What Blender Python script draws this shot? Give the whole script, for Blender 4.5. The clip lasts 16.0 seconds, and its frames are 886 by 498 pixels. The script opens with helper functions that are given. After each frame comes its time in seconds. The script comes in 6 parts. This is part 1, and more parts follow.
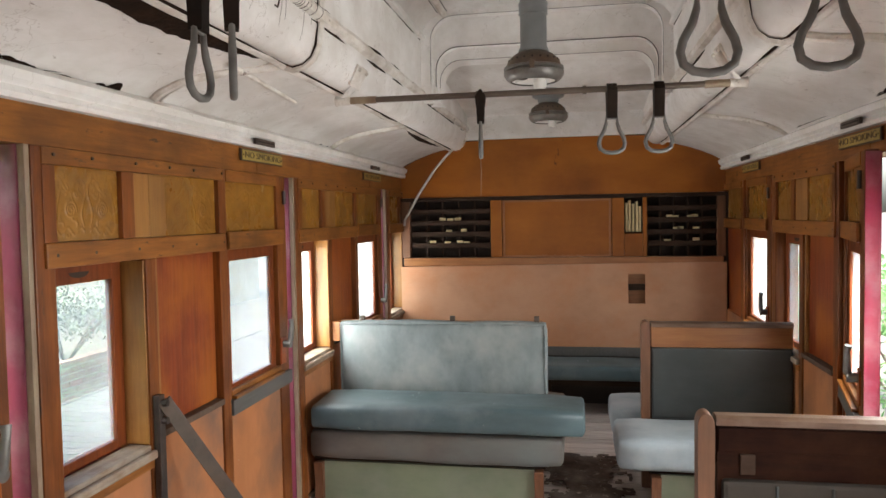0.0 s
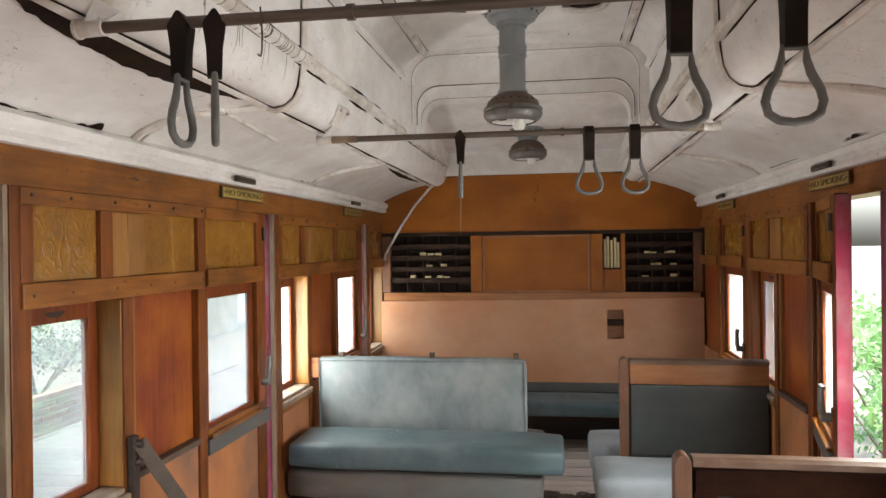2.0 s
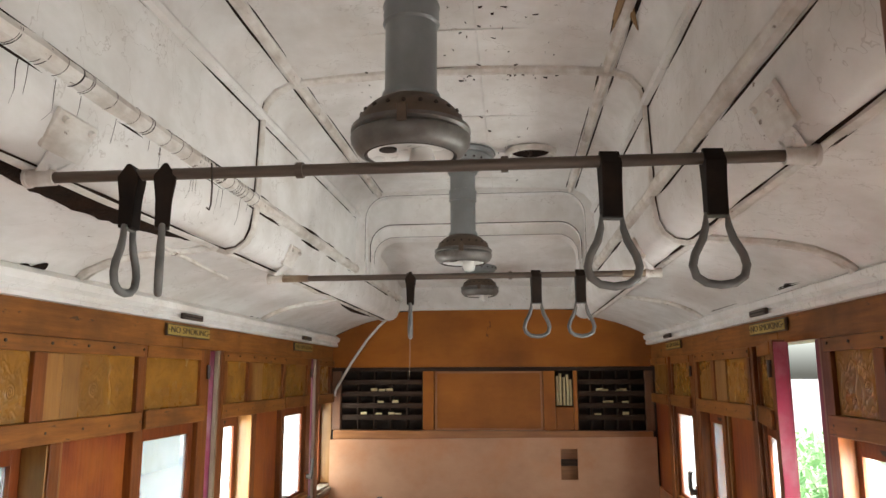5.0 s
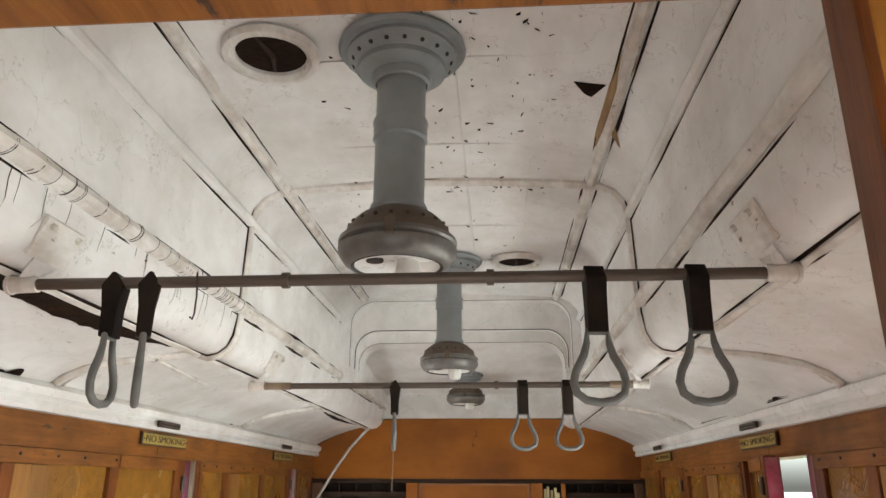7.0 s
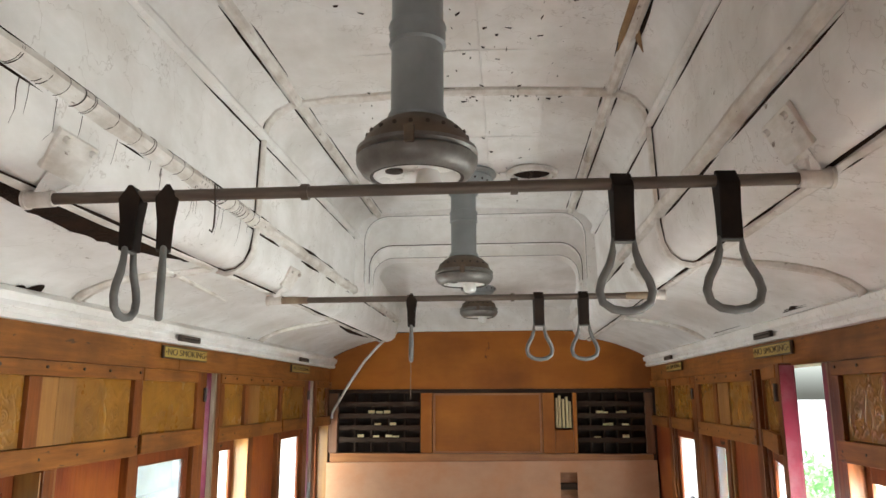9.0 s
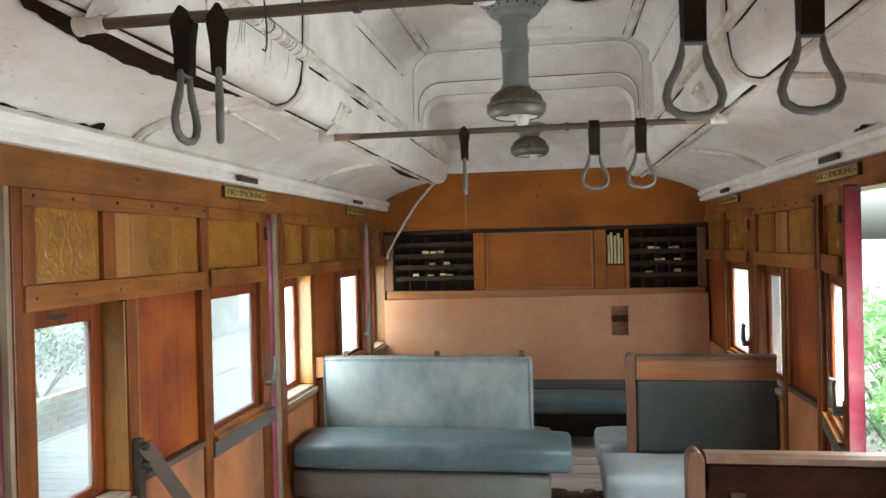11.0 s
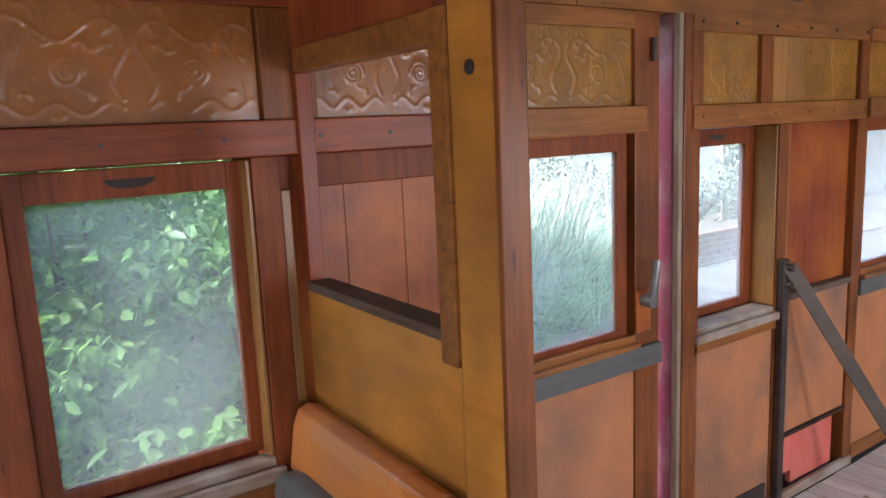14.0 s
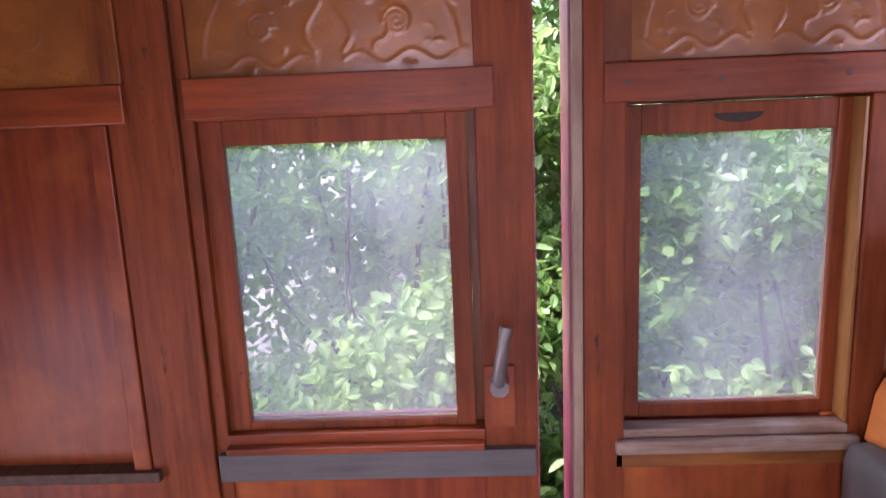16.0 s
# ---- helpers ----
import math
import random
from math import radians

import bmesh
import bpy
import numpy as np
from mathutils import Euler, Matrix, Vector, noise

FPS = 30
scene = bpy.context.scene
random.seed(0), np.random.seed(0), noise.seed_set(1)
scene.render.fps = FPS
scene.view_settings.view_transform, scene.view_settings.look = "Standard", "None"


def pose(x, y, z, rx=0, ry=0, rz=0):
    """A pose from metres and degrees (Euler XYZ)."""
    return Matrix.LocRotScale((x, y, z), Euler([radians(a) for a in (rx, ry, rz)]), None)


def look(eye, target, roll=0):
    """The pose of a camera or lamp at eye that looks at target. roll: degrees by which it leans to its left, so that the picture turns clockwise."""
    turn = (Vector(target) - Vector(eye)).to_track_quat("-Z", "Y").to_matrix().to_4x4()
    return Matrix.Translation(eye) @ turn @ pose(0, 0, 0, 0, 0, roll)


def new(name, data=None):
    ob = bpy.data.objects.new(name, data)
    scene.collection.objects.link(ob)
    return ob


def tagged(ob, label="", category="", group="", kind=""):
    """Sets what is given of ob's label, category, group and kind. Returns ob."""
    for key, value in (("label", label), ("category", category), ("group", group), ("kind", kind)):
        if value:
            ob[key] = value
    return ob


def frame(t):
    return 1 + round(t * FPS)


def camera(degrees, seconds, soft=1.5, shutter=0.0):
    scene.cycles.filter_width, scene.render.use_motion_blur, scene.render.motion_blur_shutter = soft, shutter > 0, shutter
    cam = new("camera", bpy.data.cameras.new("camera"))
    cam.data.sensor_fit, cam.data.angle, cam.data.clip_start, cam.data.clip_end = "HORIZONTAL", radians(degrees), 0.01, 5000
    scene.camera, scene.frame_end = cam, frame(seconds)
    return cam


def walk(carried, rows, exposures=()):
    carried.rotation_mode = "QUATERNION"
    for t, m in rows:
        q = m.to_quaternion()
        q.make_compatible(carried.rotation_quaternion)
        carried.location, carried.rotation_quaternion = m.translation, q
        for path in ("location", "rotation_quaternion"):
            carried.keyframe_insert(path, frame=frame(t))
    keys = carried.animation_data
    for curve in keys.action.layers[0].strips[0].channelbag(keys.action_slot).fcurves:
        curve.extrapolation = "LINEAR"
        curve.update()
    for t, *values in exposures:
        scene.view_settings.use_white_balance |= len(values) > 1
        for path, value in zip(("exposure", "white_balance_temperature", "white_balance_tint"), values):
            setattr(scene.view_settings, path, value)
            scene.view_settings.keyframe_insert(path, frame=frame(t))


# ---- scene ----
cam = camera(62.7, 16.0)

PATH = [
    (0, (0.153, 0.607, 1.643), (-0.206, 2.573, 1.552), -1.0),
    (0.5, (0.152, 0.6, 1.648), (-0.199, 2.568, 1.577), -0.9),
    (1, (0.149, 0.599, 1.658), (-0.191, 2.569, 1.604), -0.8),
    (1.5, (0.161, 0.594, 1.665), (-0.166, 2.567, 1.631), -0.8),
    (2, (0.161, 0.59, 1.676), (-0.145, 2.567, 1.67), -0.7),
    (2.5, (0.168, 0.578, 1.684), (-0.114, 2.558, 1.716), -0.5),
    (3, (0.18, 0.57, 1.702), (-0.08, 2.552, 1.776), -0.3),
    (3.5, (0.187, 0.565, 1.719), (-0.052, 2.547, 1.839), -0.3),
    (4, (0.193, 0.561, 1.733), (-0.032, 2.541, 1.908), -0.3),
    (4.5, (0.195, 0.571, 1.732), (-0.005, 2.545, 1.985), -0.3),
    (5, (0.195, 0.573, 1.73), (0.013, 2.535, 2.074), -0.2),
    (5.2, (0.197, 0.565, 1.729), (0.016, 2.519, 2.119), 0.0),
    (7.3, (0.199, 0.57, 1.75), (0.061, 2.465, 2.374), 0.2),
    (7.5, (0.201, 0.568, 1.748), (0.061, 2.466, 2.364), 0.1),
    (8, (0.195, 0.578, 1.747), (0.045, 2.488, 2.319), 0.0),
    (10.3, (0.125, 0.614, 1.713), (-0.119, 2.595, 1.836), -1.0),
    (10.5, (0.123, 0.6, 1.692), (-0.142, 2.58, 1.781), -1.2),
    (11, (0.134, 0.615, 1.671), (-0.172, 2.592, 1.661), -1.4),
    (11.5, (0.178, 0.648, 1.646), (-0.261, 2.596, 1.527), -1.5),
    (12, (0.203, 0.661, 1.609), (-0.489, 2.524, 1.388), -1.9),
    (12.5, (0.208, 0.649, 1.578), (-0.823, 2.338, 1.289), -2.4),
    (13, (0.196, 0.604, 1.558), (-1.156, 2.041, 1.231), -2.8),
    (13.5, (0.159, 0.533, 1.557), (-1.356, 1.796, 1.225), -2.7),
    (14, (0.137, 0.472, 1.554), (-1.497, 1.576, 1.22), -2.6),
    (14.5, (0.118, 0.407, 1.55), (-1.63, 1.316, 1.203), -2.5),
    (15, (0.094, 0.282, 1.559), (-1.753, 0.946, 1.175), -2.2),
    (15.5, (0.072, 0.255, 1.547), (-1.871, 0.521, 1.153), -2.4),
    (16, (0.066, 0.239, 1.532), (-1.89, 0.157, 1.124), -2.5),
]
walk(cam, [(t, look(eye, target, roll)) for t, eye, target, roll in PATH], [(0, 3.12, 6400, 8), (4.5, 3.18, 6350, 6), (7.5, 3.53, 6150, 2), (9, 3.42, 6150, 2), (11.5, 3.18, 5950, 1), (12.5, 3.14, 5850, 0), (13.5, 3.08, 5750, 6), (14.5, 3.1, 5700, 26), (16, 3.22, 5900, 46)])

# ---- world and light ----
world = bpy.data.worlds.new("sky")
scene.world = world
world.use_nodes = True
wn = world.node_tree.nodes
sky = wn.new("ShaderNodeTexSky")
sky.sky_type, sky.sun_disc = "NISHITA", False
sky.sun_elevation, sky.sun_rotation = radians(56), radians(173)
sky.air_density, sky.dust_density, sky.ozone_density = 1.0, 6.0, 0.6
world.node_tree.links.new(sky.outputs[0], wn["Background"].inputs[0])
wn["Background"].inputs[1].default_value = 0.15
sun = new("sun", bpy.data.lights.new("sun", "SUN"))
sun.data.energy, sun.data.angle, sun.data.color = 1.5, radians(18), (1, 0.96, 0.9)
sun.matrix_basis = look((0.6, -4.6, 7.0), (0, 0, 0))



def fill_lamp(name, eye, target, w, h, watts, spread=180):
    """An area lamp added as fill, standing in for sky light at an opening."""
    lt = new(name, bpy.data.lights.new(name, "AREA"))
    lt.data.shape, lt.data.size, lt.data.size_y, lt.data.energy, lt.data.color = "RECTANGLE", w, h, watts, (1.0, 0.97, 0.93)
    lt.data.spread = radians(spread)
    lt.matrix_basis = look(eye, target)


# fill lamps added in doorways out of view, to lift the interior
fill_lamp("doorway_fill", (1.41, 1.99, 0.98), (0.2, 2.0, 0.1), 0.64, 1.7, 2.5)
fill_lamp("rear_doorway_fill", (1.41, 0.0, 0.98), (0.0, 0.05, 0.6), 0.64, 1.7, 1.9)
# added fill for the partition; the rear wall behind it has no doorway
fill_lamp("rear_end_fill", (-0.3, -1.58, 0.45), (-0.95, 1.1, 0.75), 1.0, 0.7, 1.9, 105)
# lamps added behind window panes; they show white and lift the interior
fill_lamp("window_fill", (1.54, 3.19, 1.15), (0.0, 3.9, 0.45), 0.38, 0.57, 4.5)
fill_lamp("window_fill", (1.60, 3.97, 1.15), (0.0, 3.9, 0.0), 0.42, 0.57, 1.9)
fill_lamp("window_fill", (1.54, 5.98, 1.17), (0.0, 5.98, 1.15), 0.45, 0.56, 0.5)
fill_lamp("window_fill", (-1.54, 4.74, 1.15), (0.0, 4.74, 1.15), 0.38, 0.57, 1.9)
fill_lamp("window_fill", (-1.54, 5.92, 1.17), (0.0, 5.92, 1.15), 0.45, 0.56, 0.6)
fill_lamp("window_fill", (-1.54, 6.70, 1.15), (0.0, 6.70, 1.15), 0.32, 0.57, 0.75)

# ---- materials ----


def nodes_of(name):
    m = bpy.data.materials.new(name)
    m.use_nodes = True
    nt = m.node_tree
    return m, nt, nt.nodes, nt.links, nt.nodes["Principled BSDF"]


def ramp(nodes, stops):
    r = nodes.new("ShaderNodeValToRGB")
    while len(r.color_ramp.elements) < len(stops):
        r.color_ramp.elements.new(0.5)
    for e, (p, c) in zip(r.color_ramp.elements, stops):
        e.position, e.color = p, (*c, 1)
    return r


def surface(name, base, worn, stain, grain=(1, 1, 1), scale=6.0, stain_scale=1.6, rough=0.5, rough_var=0.15, bump=0.15,
            metal=0.0, amount=0.45, piece=0.0, coat=0.0, speck=None, spec=0.5, crack=None):
    """Fine grain between two tones, larger stains over it, fine relief."""
    m, nt, nodes, links, bsdf = nodes_of(name)
    tc = nodes.new("ShaderNodeTexCoord")
    mp = nodes.new("ShaderNodeMapping")
    mp.inputs["Scale"].default_value = grain
    links.new(tc.outputs["Object"], mp.inputs[0])
    fine = nodes.new("ShaderNodeTexNoise")
    fine.inputs["Scale"].default_value, fine.inputs["Detail"].default_value, fine.inputs["Roughness"].default_value = scale, 7, 0.65
    links.new(mp.outputs[0], fine.inputs["Vector"])
    big = nodes.new("ShaderNodeTexNoise")
    big.inputs["Scale"].default_value, big.inputs["Detail"].default_value, big.inputs["Roughness"].default_value = stain_scale, 5, 0.6
    links.new(tc.outputs["Object"], big.inputs["Vector"])
    r1 = ramp(nodes, [(0.3, worn), (0.62, base)])
    links.new(fine.outputs[0], r1.inputs[0])
    r2 = ramp(nodes, [(0.45, (0, 0, 0)), (0.72, (amount, amount, amount))])
    links.new(big.outputs[0], r2.inputs[0])
    mix = nodes.new("ShaderNodeMix")
    mix.data_type = "RGBA"
    links.new(r2.outputs[0], mix.inputs[0])
    links.new(r1.outputs[0], mix.inputs[6])
    mix.inputs[7].default_value = (*stain, 1)
    last = mix.outputs[2]
    if speck:
        sc, lo, tone, stretch = speck
        mp2 = nodes.new("ShaderNodeMapping")
        mp2.inputs["Scale"].default_value = stretch
        links.new(tc.outputs["Object"], mp2.inputs[0])
        sp = nodes.new("ShaderNodeTexNoise")
        sp.inputs["Scale"].default_value, sp.inputs["Detail"].default_value, sp.inputs["Roughness"].default_value = sc, 6, 0.7
        links.new(mp2.outputs[0], sp.inputs["Vector"])
        r3 = ramp(nodes, [(lo, (0, 0, 0)), (lo + 0.05, (1, 1, 1))])
        links.new(sp.outputs[0], r3.inputs[0])
        mix2 = nodes.new("ShaderNodeMix")
        mix2.data_type = "RGBA"
        links.new(r3.outputs[0], mix2.inputs[0])
        links.new(last, mix2.inputs[6])
        mix2.inputs[7].default_value = (*tone, 1)
        last = mix2.outputs[2]
    if crack:
        sc, width, tone, share = crack
        wob = nodes.new("ShaderNodeVectorMath")
        wob.operation = "ADD"
        links.new(tc.outputs["Object"], wob.inputs[0])
        links.new(big.outputs["Color"], wob.inputs[1])
        vo = nodes.new("ShaderNodeTexVoronoi")
        vo.feature = "DISTANCE_TO_EDGE"
        vo.inputs["Scale"].default_value = sc
        links.new(wob.outputs[0], vo.inputs["Vector"])
        r4 = ramp(nodes, [(0.0, (share, share, share)), (width, (0, 0, 0))])
        links.new(vo.outputs["Distance"], r4.inputs[0])
        gate = nodes.new("ShaderNodeMath")
        gate.operation = "MULTIPLY"
        links.new(r4.outputs[0], gate.inputs[0])
        links.new(fine.outputs[0], gate.inputs[1])
        mix3 = nodes.new("ShaderNodeMix")
        mix3.data_type = "RGBA"
        links.new(gate.outputs[0], mix3.inputs[0])
        links.new(last, mix3.inputs[6])
        mix3.inputs[7].default_value = (*tone, 1)
        last = mix3.outputs[2]
    if piece:
        info = nodes.new("ShaderNodeObjectInfo")
        mr = nodes.new("ShaderNodeMapRange")
        mr.inputs[3].default_value, mr.inputs[4].default_value = 1 - piece, 1 + piece
        links.new(info.outputs["Random"], mr.inputs[0])
        hsv = nodes.new("ShaderNodeHueSaturation")
        links.new(mr.outputs[0], hsv.inputs["Value"])
        links.new(last, hsv.inputs["Color"])
        last = hsv.outputs[0]
    links.new(last, bsdf.inputs["Base Color"])
    rr = nodes.new("ShaderNodeMapRange")
    rr.inputs[3].default_value, rr.inputs[4].default_value = max(0.05, rough - rough_var), min(1, rough + rough_var)
    links.new(big.outputs[0], rr.inputs[0])
    links.new(rr.outputs[0], bsdf.inputs["Roughness"])
    bsdf.inputs["Metallic"].default_value = metal
    bsdf.inputs["Specular IOR Level"].default_value = spec
    bsdf.inputs["Coat Weight"].default_value = coat
    bsdf.inputs["Coat Roughness"].default_value = 0.25
    if bump:
        bp = nodes.new("ShaderNodeBump")
        bp.inputs["Strength"].default_value, bp.inputs["Distance"].default_value = bump, 0.01
        links.new(fine.outputs[0], bp.inputs["Height"])
        links.new(bp.outputs[0], bsdf.inputs["Normal"])
    return m


UP, ALONG, ACROSS = (9, 9, 0.7), (9, 0.7, 9), (0.7, 9, 9)
wood_up = surface("varnished_wood_upright", (0.22, 0.068, 0.014), (0.11, 0.030, 0.007), (0.045, 0.014, 0.005), UP, 5, 2.2, 0.38, amount=0.8, spec=0.3, speck=(7, 0.63, (0.05, 0.025, 0.015), (3, 3, 0.8)))
wood_along = surface("varnished_wood_along", (0.29, 0.110, 0.022), (0.155, 0.053, 0.011), (0.065, 0.025, 0.008), ALONG, 5, 2.2, 0.42, amount=0.75, spec=0.3, speck=(7, 0.62, (0.05, 0.025, 0.015), (3, 0.8, 3)))
wood_pale = surface("pale_varnished_plank", (0.33, 0.155, 0.036), (0.22, 0.092, 0.02), (0.12, 0.045, 0.012), UP, 4, 3.0, 0.4, piece=0.15, coat=0.2)
wood_red = surface("red_brown_wood", (0.23, 0.048, 0.014), (0.13, 0.024, 0.008), (0.42, 0.13, 0.018), UP, 4, 2.4, 0.36, amount=0.85, spec=0.3, speck=(9, 0.7, (0.06, 0.02, 0.01), (2, 2, 0.6)))
wood_sash = surface("dark_varnished_sash", (0.22, 0.054, 0.013), (0.12, 0.027, 0.007), (0.06, 0.017, 0.006), UP, 5, 2.6, 0.45, amount=0.65, spec=0.2, speck=(8, 0.64, (0.04, 0.02, 0.012), (3, 3, 0.8)))
wood_rear = surface("red_varnished_rail", (0.27, 0.060, 0.014), (0.15, 0.030, 0.008), (0.07, 0.018, 0.007), ALONG, 5, 2.2, 0.36, amount=0.75, spec=0.3, speck=(7, 0.63, (0.05, 0.022, 0.014), (3, 0.8, 3)))
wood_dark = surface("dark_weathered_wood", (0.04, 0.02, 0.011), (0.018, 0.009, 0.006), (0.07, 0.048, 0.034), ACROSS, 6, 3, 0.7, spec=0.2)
wood_sill = surface("grey_brown_ledge_wood", (0.10, 0.06, 0.04), (0.055, 0.032, 0.022), (0.17, 0.135, 0.105), ACROSS, 6, 4, 0.7, spec=0.3)
# near bench wood: dark, and darkened further because little light falls there
wood_near_dark = surface("near_seat_dark_wood", (0.022, 0.008, 0.005), (0.011, 0.005, 0.004), (0.045, 0.02, 0.011), ACROSS, 5, 4, 0.8, amount=0.7, spec=0.06)
wood_cap = surface("worn_grey_capping", (0.15, 0.085, 0.05), (0.09, 0.045, 0.026), (0.24, 0.18, 0.13), ACROSS, 6, 5, 0.5, amount=0.7)
# near bench pads, their tone lowered for the same weak light
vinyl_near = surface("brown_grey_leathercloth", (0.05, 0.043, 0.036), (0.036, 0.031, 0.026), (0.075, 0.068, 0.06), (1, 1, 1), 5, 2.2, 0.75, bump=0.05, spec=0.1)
wood_seat = surface("seat_rail_wood", (0.36, 0.15, 0.05), (0.24, 0.09, 0.03), (0.16, 0.06, 0.025), ACROSS, 5, 2, 0.4)
wood_post = surface("seat_post_wood", (0.20, 0.085, 0.04), (0.12, 0.048, 0.022), (0.10, 0.05, 0.025), UP, 5, 3, 0.45, amount=0.7)
ply = surface("lower_wall_board", (0.44, 0.18, 0.072), (0.34, 0.13, 0.052), (0.17, 0.10, 0.07), (1, 1, 0.4), 5, 2.3, 0.5, bump=0.04, amount=0.8, spec=0.3, speck=(14, 0.69, (0.42, 0.34, 0.27), (1, 1, 1)))
ply_grimy = surface("grimy_lower_board", (0.42, 0.17, 0.07), (0.32, 0.125, 0.052), (0.13, 0.098, 0.08), (1, 1, 0.4), 5, 2.4, 0.55, bump=0.05, amount=1.0, spec=0.3, speck=(10, 0.67, (0.42, 0.34, 0.27), (1, 1, 1)))
ply_gold = surface("golden_partition_board", (0.50, 0.215, 0.03), (0.33, 0.125, 0.016), (0.17, 0.075, 0.02), (0.8, 4, 3), 5, 2.5, 0.36, bump=0.08, amount=0.75, spec=0.35, speck=(8, 0.69, (0.10, 0.05, 0.02), (1.5, 1, 0.8)))
end_board = surface("end_wall_board", (0.37, 0.122, 0.011), (0.29, 0.086, 0.008), (0.15, 0.042, 0.006), (0.6, 2, 2), 2.5, 1.3, 0.42, bump=0.03, amount=0.75, spec=0.3, speck=(5, 0.66, (0.12, 0.04, 0.01), (1, 1, 0.5)))
end_low = surface("faded_lower_board", (0.50, 0.27, 0.16), (0.40, 0.20, 0.11), (0.46, 0.17, 0.06), (0.7, 1, 1), 3.5, 1.7, 0.55, bump=0.04, amount=0.9, speck=(4, 0.70, (0.55, 0.42, 0.32), (0.6, 1, 0.8)))
emboss = surface("embossed_gold_panel", (0.31, 0.142, 0.020), (0.20, 0.085, 0.012), (0.11, 0.045, 0.009), (1, 1, 1), 9, 4, 0.28, bump=0.03, coat=0.25, amount=0.7)
emboss_rear = surface("embossed_brown_panel", (0.31, 0.112, 0.018), (0.21, 0.072, 0.011), (0.12, 0.04, 0.009), (1, 1, 1), 9, 4, 0.28, bump=0.03, coat=0.25, amount=0.7)
white = surface("old_white_paint", (0.80, 0.78, 0.762), (0.69, 0.665, 0.635), (0.50, 0.45, 0.40), (1, 0.5, 1), 9, 2.6, 0.5, bump=0.16, amount=0.55, speck=(15, 0.675, (0.20, 0.14, 0.10), (1.6, 0.6, 1.6)), crack=(2.6, 0.008, (0.25, 0.19, 0.15), 0.8))
white_trim = surface("yellowed_white_trim", (0.76, 0.73, 0.69), (0.58, 0.53, 0.47), (0.30, 0.22, 0.16), (3, 1, 3), 9, 6, 0.5, bump=0.25, amount=0.6, speck=(16, 0.64, (0.12, 0.075, 0.05), (1.5, 0.5, 1.5)))
# near-black for rot, and for shade in gaps, creases and the vent
rot_and_shade = surface("rotten_timber_and_shade", (0.022, 0.012, 0.008), (0.008, 0.005, 0.004), (0.05, 0.024, 0.012), (2, 2, 2), 20, 8, 0.9, bump=0.6, spec=0.1)
split_wood = surface("bare_split_timber", (0.36, 0.22, 0.09), (0.20, 0.10, 0.04), (0.10, 0.05, 0.02), ALONG, 8, 6, 0.7)
vinyl = surface("blue_green_leathercloth", (0.075, 0.112, 0.122), (0.042, 0.068, 0.076), (0.19, 0.22, 0.228), (0.6, 1.4, 1.4), 4, 2.4, 0.5, bump=0.12, amount=0.75, speck=(6, 0.65, (0.34, 0.37, 0.37), (2.5, 1, 0.8)))
vinyl_dust = surface("dusty_blue_leathercloth", (0.185, 0.215, 0.222), (0.115, 0.14, 0.147), (0.34, 0.345, 0.33), (1.4, 1, 0.7), 5, 1.9, 0.55, bump=0.12, amount=0.85, speck=(8, 0.66, (0.09, 0.105, 0.105), (1, 1, 0.5)))
vinyl_pale = surface("pale_dusty_leathercloth", (0.34, 0.39, 0.42), (0.25, 0.30, 0.33), (0.46, 0.48, 0.48), (0.8, 1, 1), 5, 2.6, 0.6, bump=0.08, amount=0.7, speck=(7, 0.68, (0.16, 0.18, 0.18), (1, 1, 1)))
vinyl_dark = surface("dark_leathercloth", (0.052, 0.060, 0.060), (0.032, 0.038, 0.038), (0.085, 0.08, 0.068), (0.6, 1.4, 1.4), 4, 2.4, 0.45, bump=0.05)
vinyl_brown = surface("grey_brown_leathercloth", (0.135, 0.12, 0.105), (0.085, 0.075, 0.068), (0.12, 0.15, 0.15), (0.6, 1.4, 1.4), 4, 2.2, 0.5, bump=0.05, amount=0.6)
vinyl_grey = surface("grey_leathercloth", (0.10, 0.098, 0.088), (0.07, 0.069, 0.064), (0.15, 0.145, 0.13), (1, 1, 1), 5, 2.2, 0.5, bump=0.05)
green_ply = surface("green_painted_kick_board", (0.20, 0.23, 0.15), (0.15, 0.175, 0.115), (0.26, 0.26, 0.22), (0.8, 1, 1.5), 4, 2.4, 0.6, bump=0.06, amount=0.6)
floor_mat = surface("dusty_floor_board", (0.60, 0.53, 0.48), (0.38, 0.31, 0.27), (0.68, 0.63, 0.59), ACROSS, 5, 1.6, 0.75, bump=0.25, amount=0.7, piece=0.14, speck=(9, 0.66, (0.10, 0.07, 0.055), (0.7, 2, 1)))
iron = surface("dark_iron", (0.07, 0.055, 0.05), (0.035, 0.028, 0.025), (0.14, 0.09, 0.06), (1, 1, 1), 14, 6, 0.5, metal=0.6, bump=0.15)
flat_iron = surface("worn_flat_bar", (0.085, 0.066, 0.052), (0.05, 0.038, 0.03), (0.12, 0.07, 0.04), (1, 1, 1), 12, 5, 0.5, metal=0.4, bump=0.1)
brass_old = surface("tarnished_bar", (0.13, 0.10, 0.078), (0.08, 0.058, 0.045), (0.06, 0.04, 0.03), ACROSS, 8, 5, 0.45, metal=0.3, bump=0.1)
steel = surface("dull_handle_metal", (0.21, 0.205, 0.195), (0.14, 0.135, 0.125), (0.12, 0.10, 0.08), (1, 1, 1), 12, 8, 0.42, metal=0.6, bump=0.05)
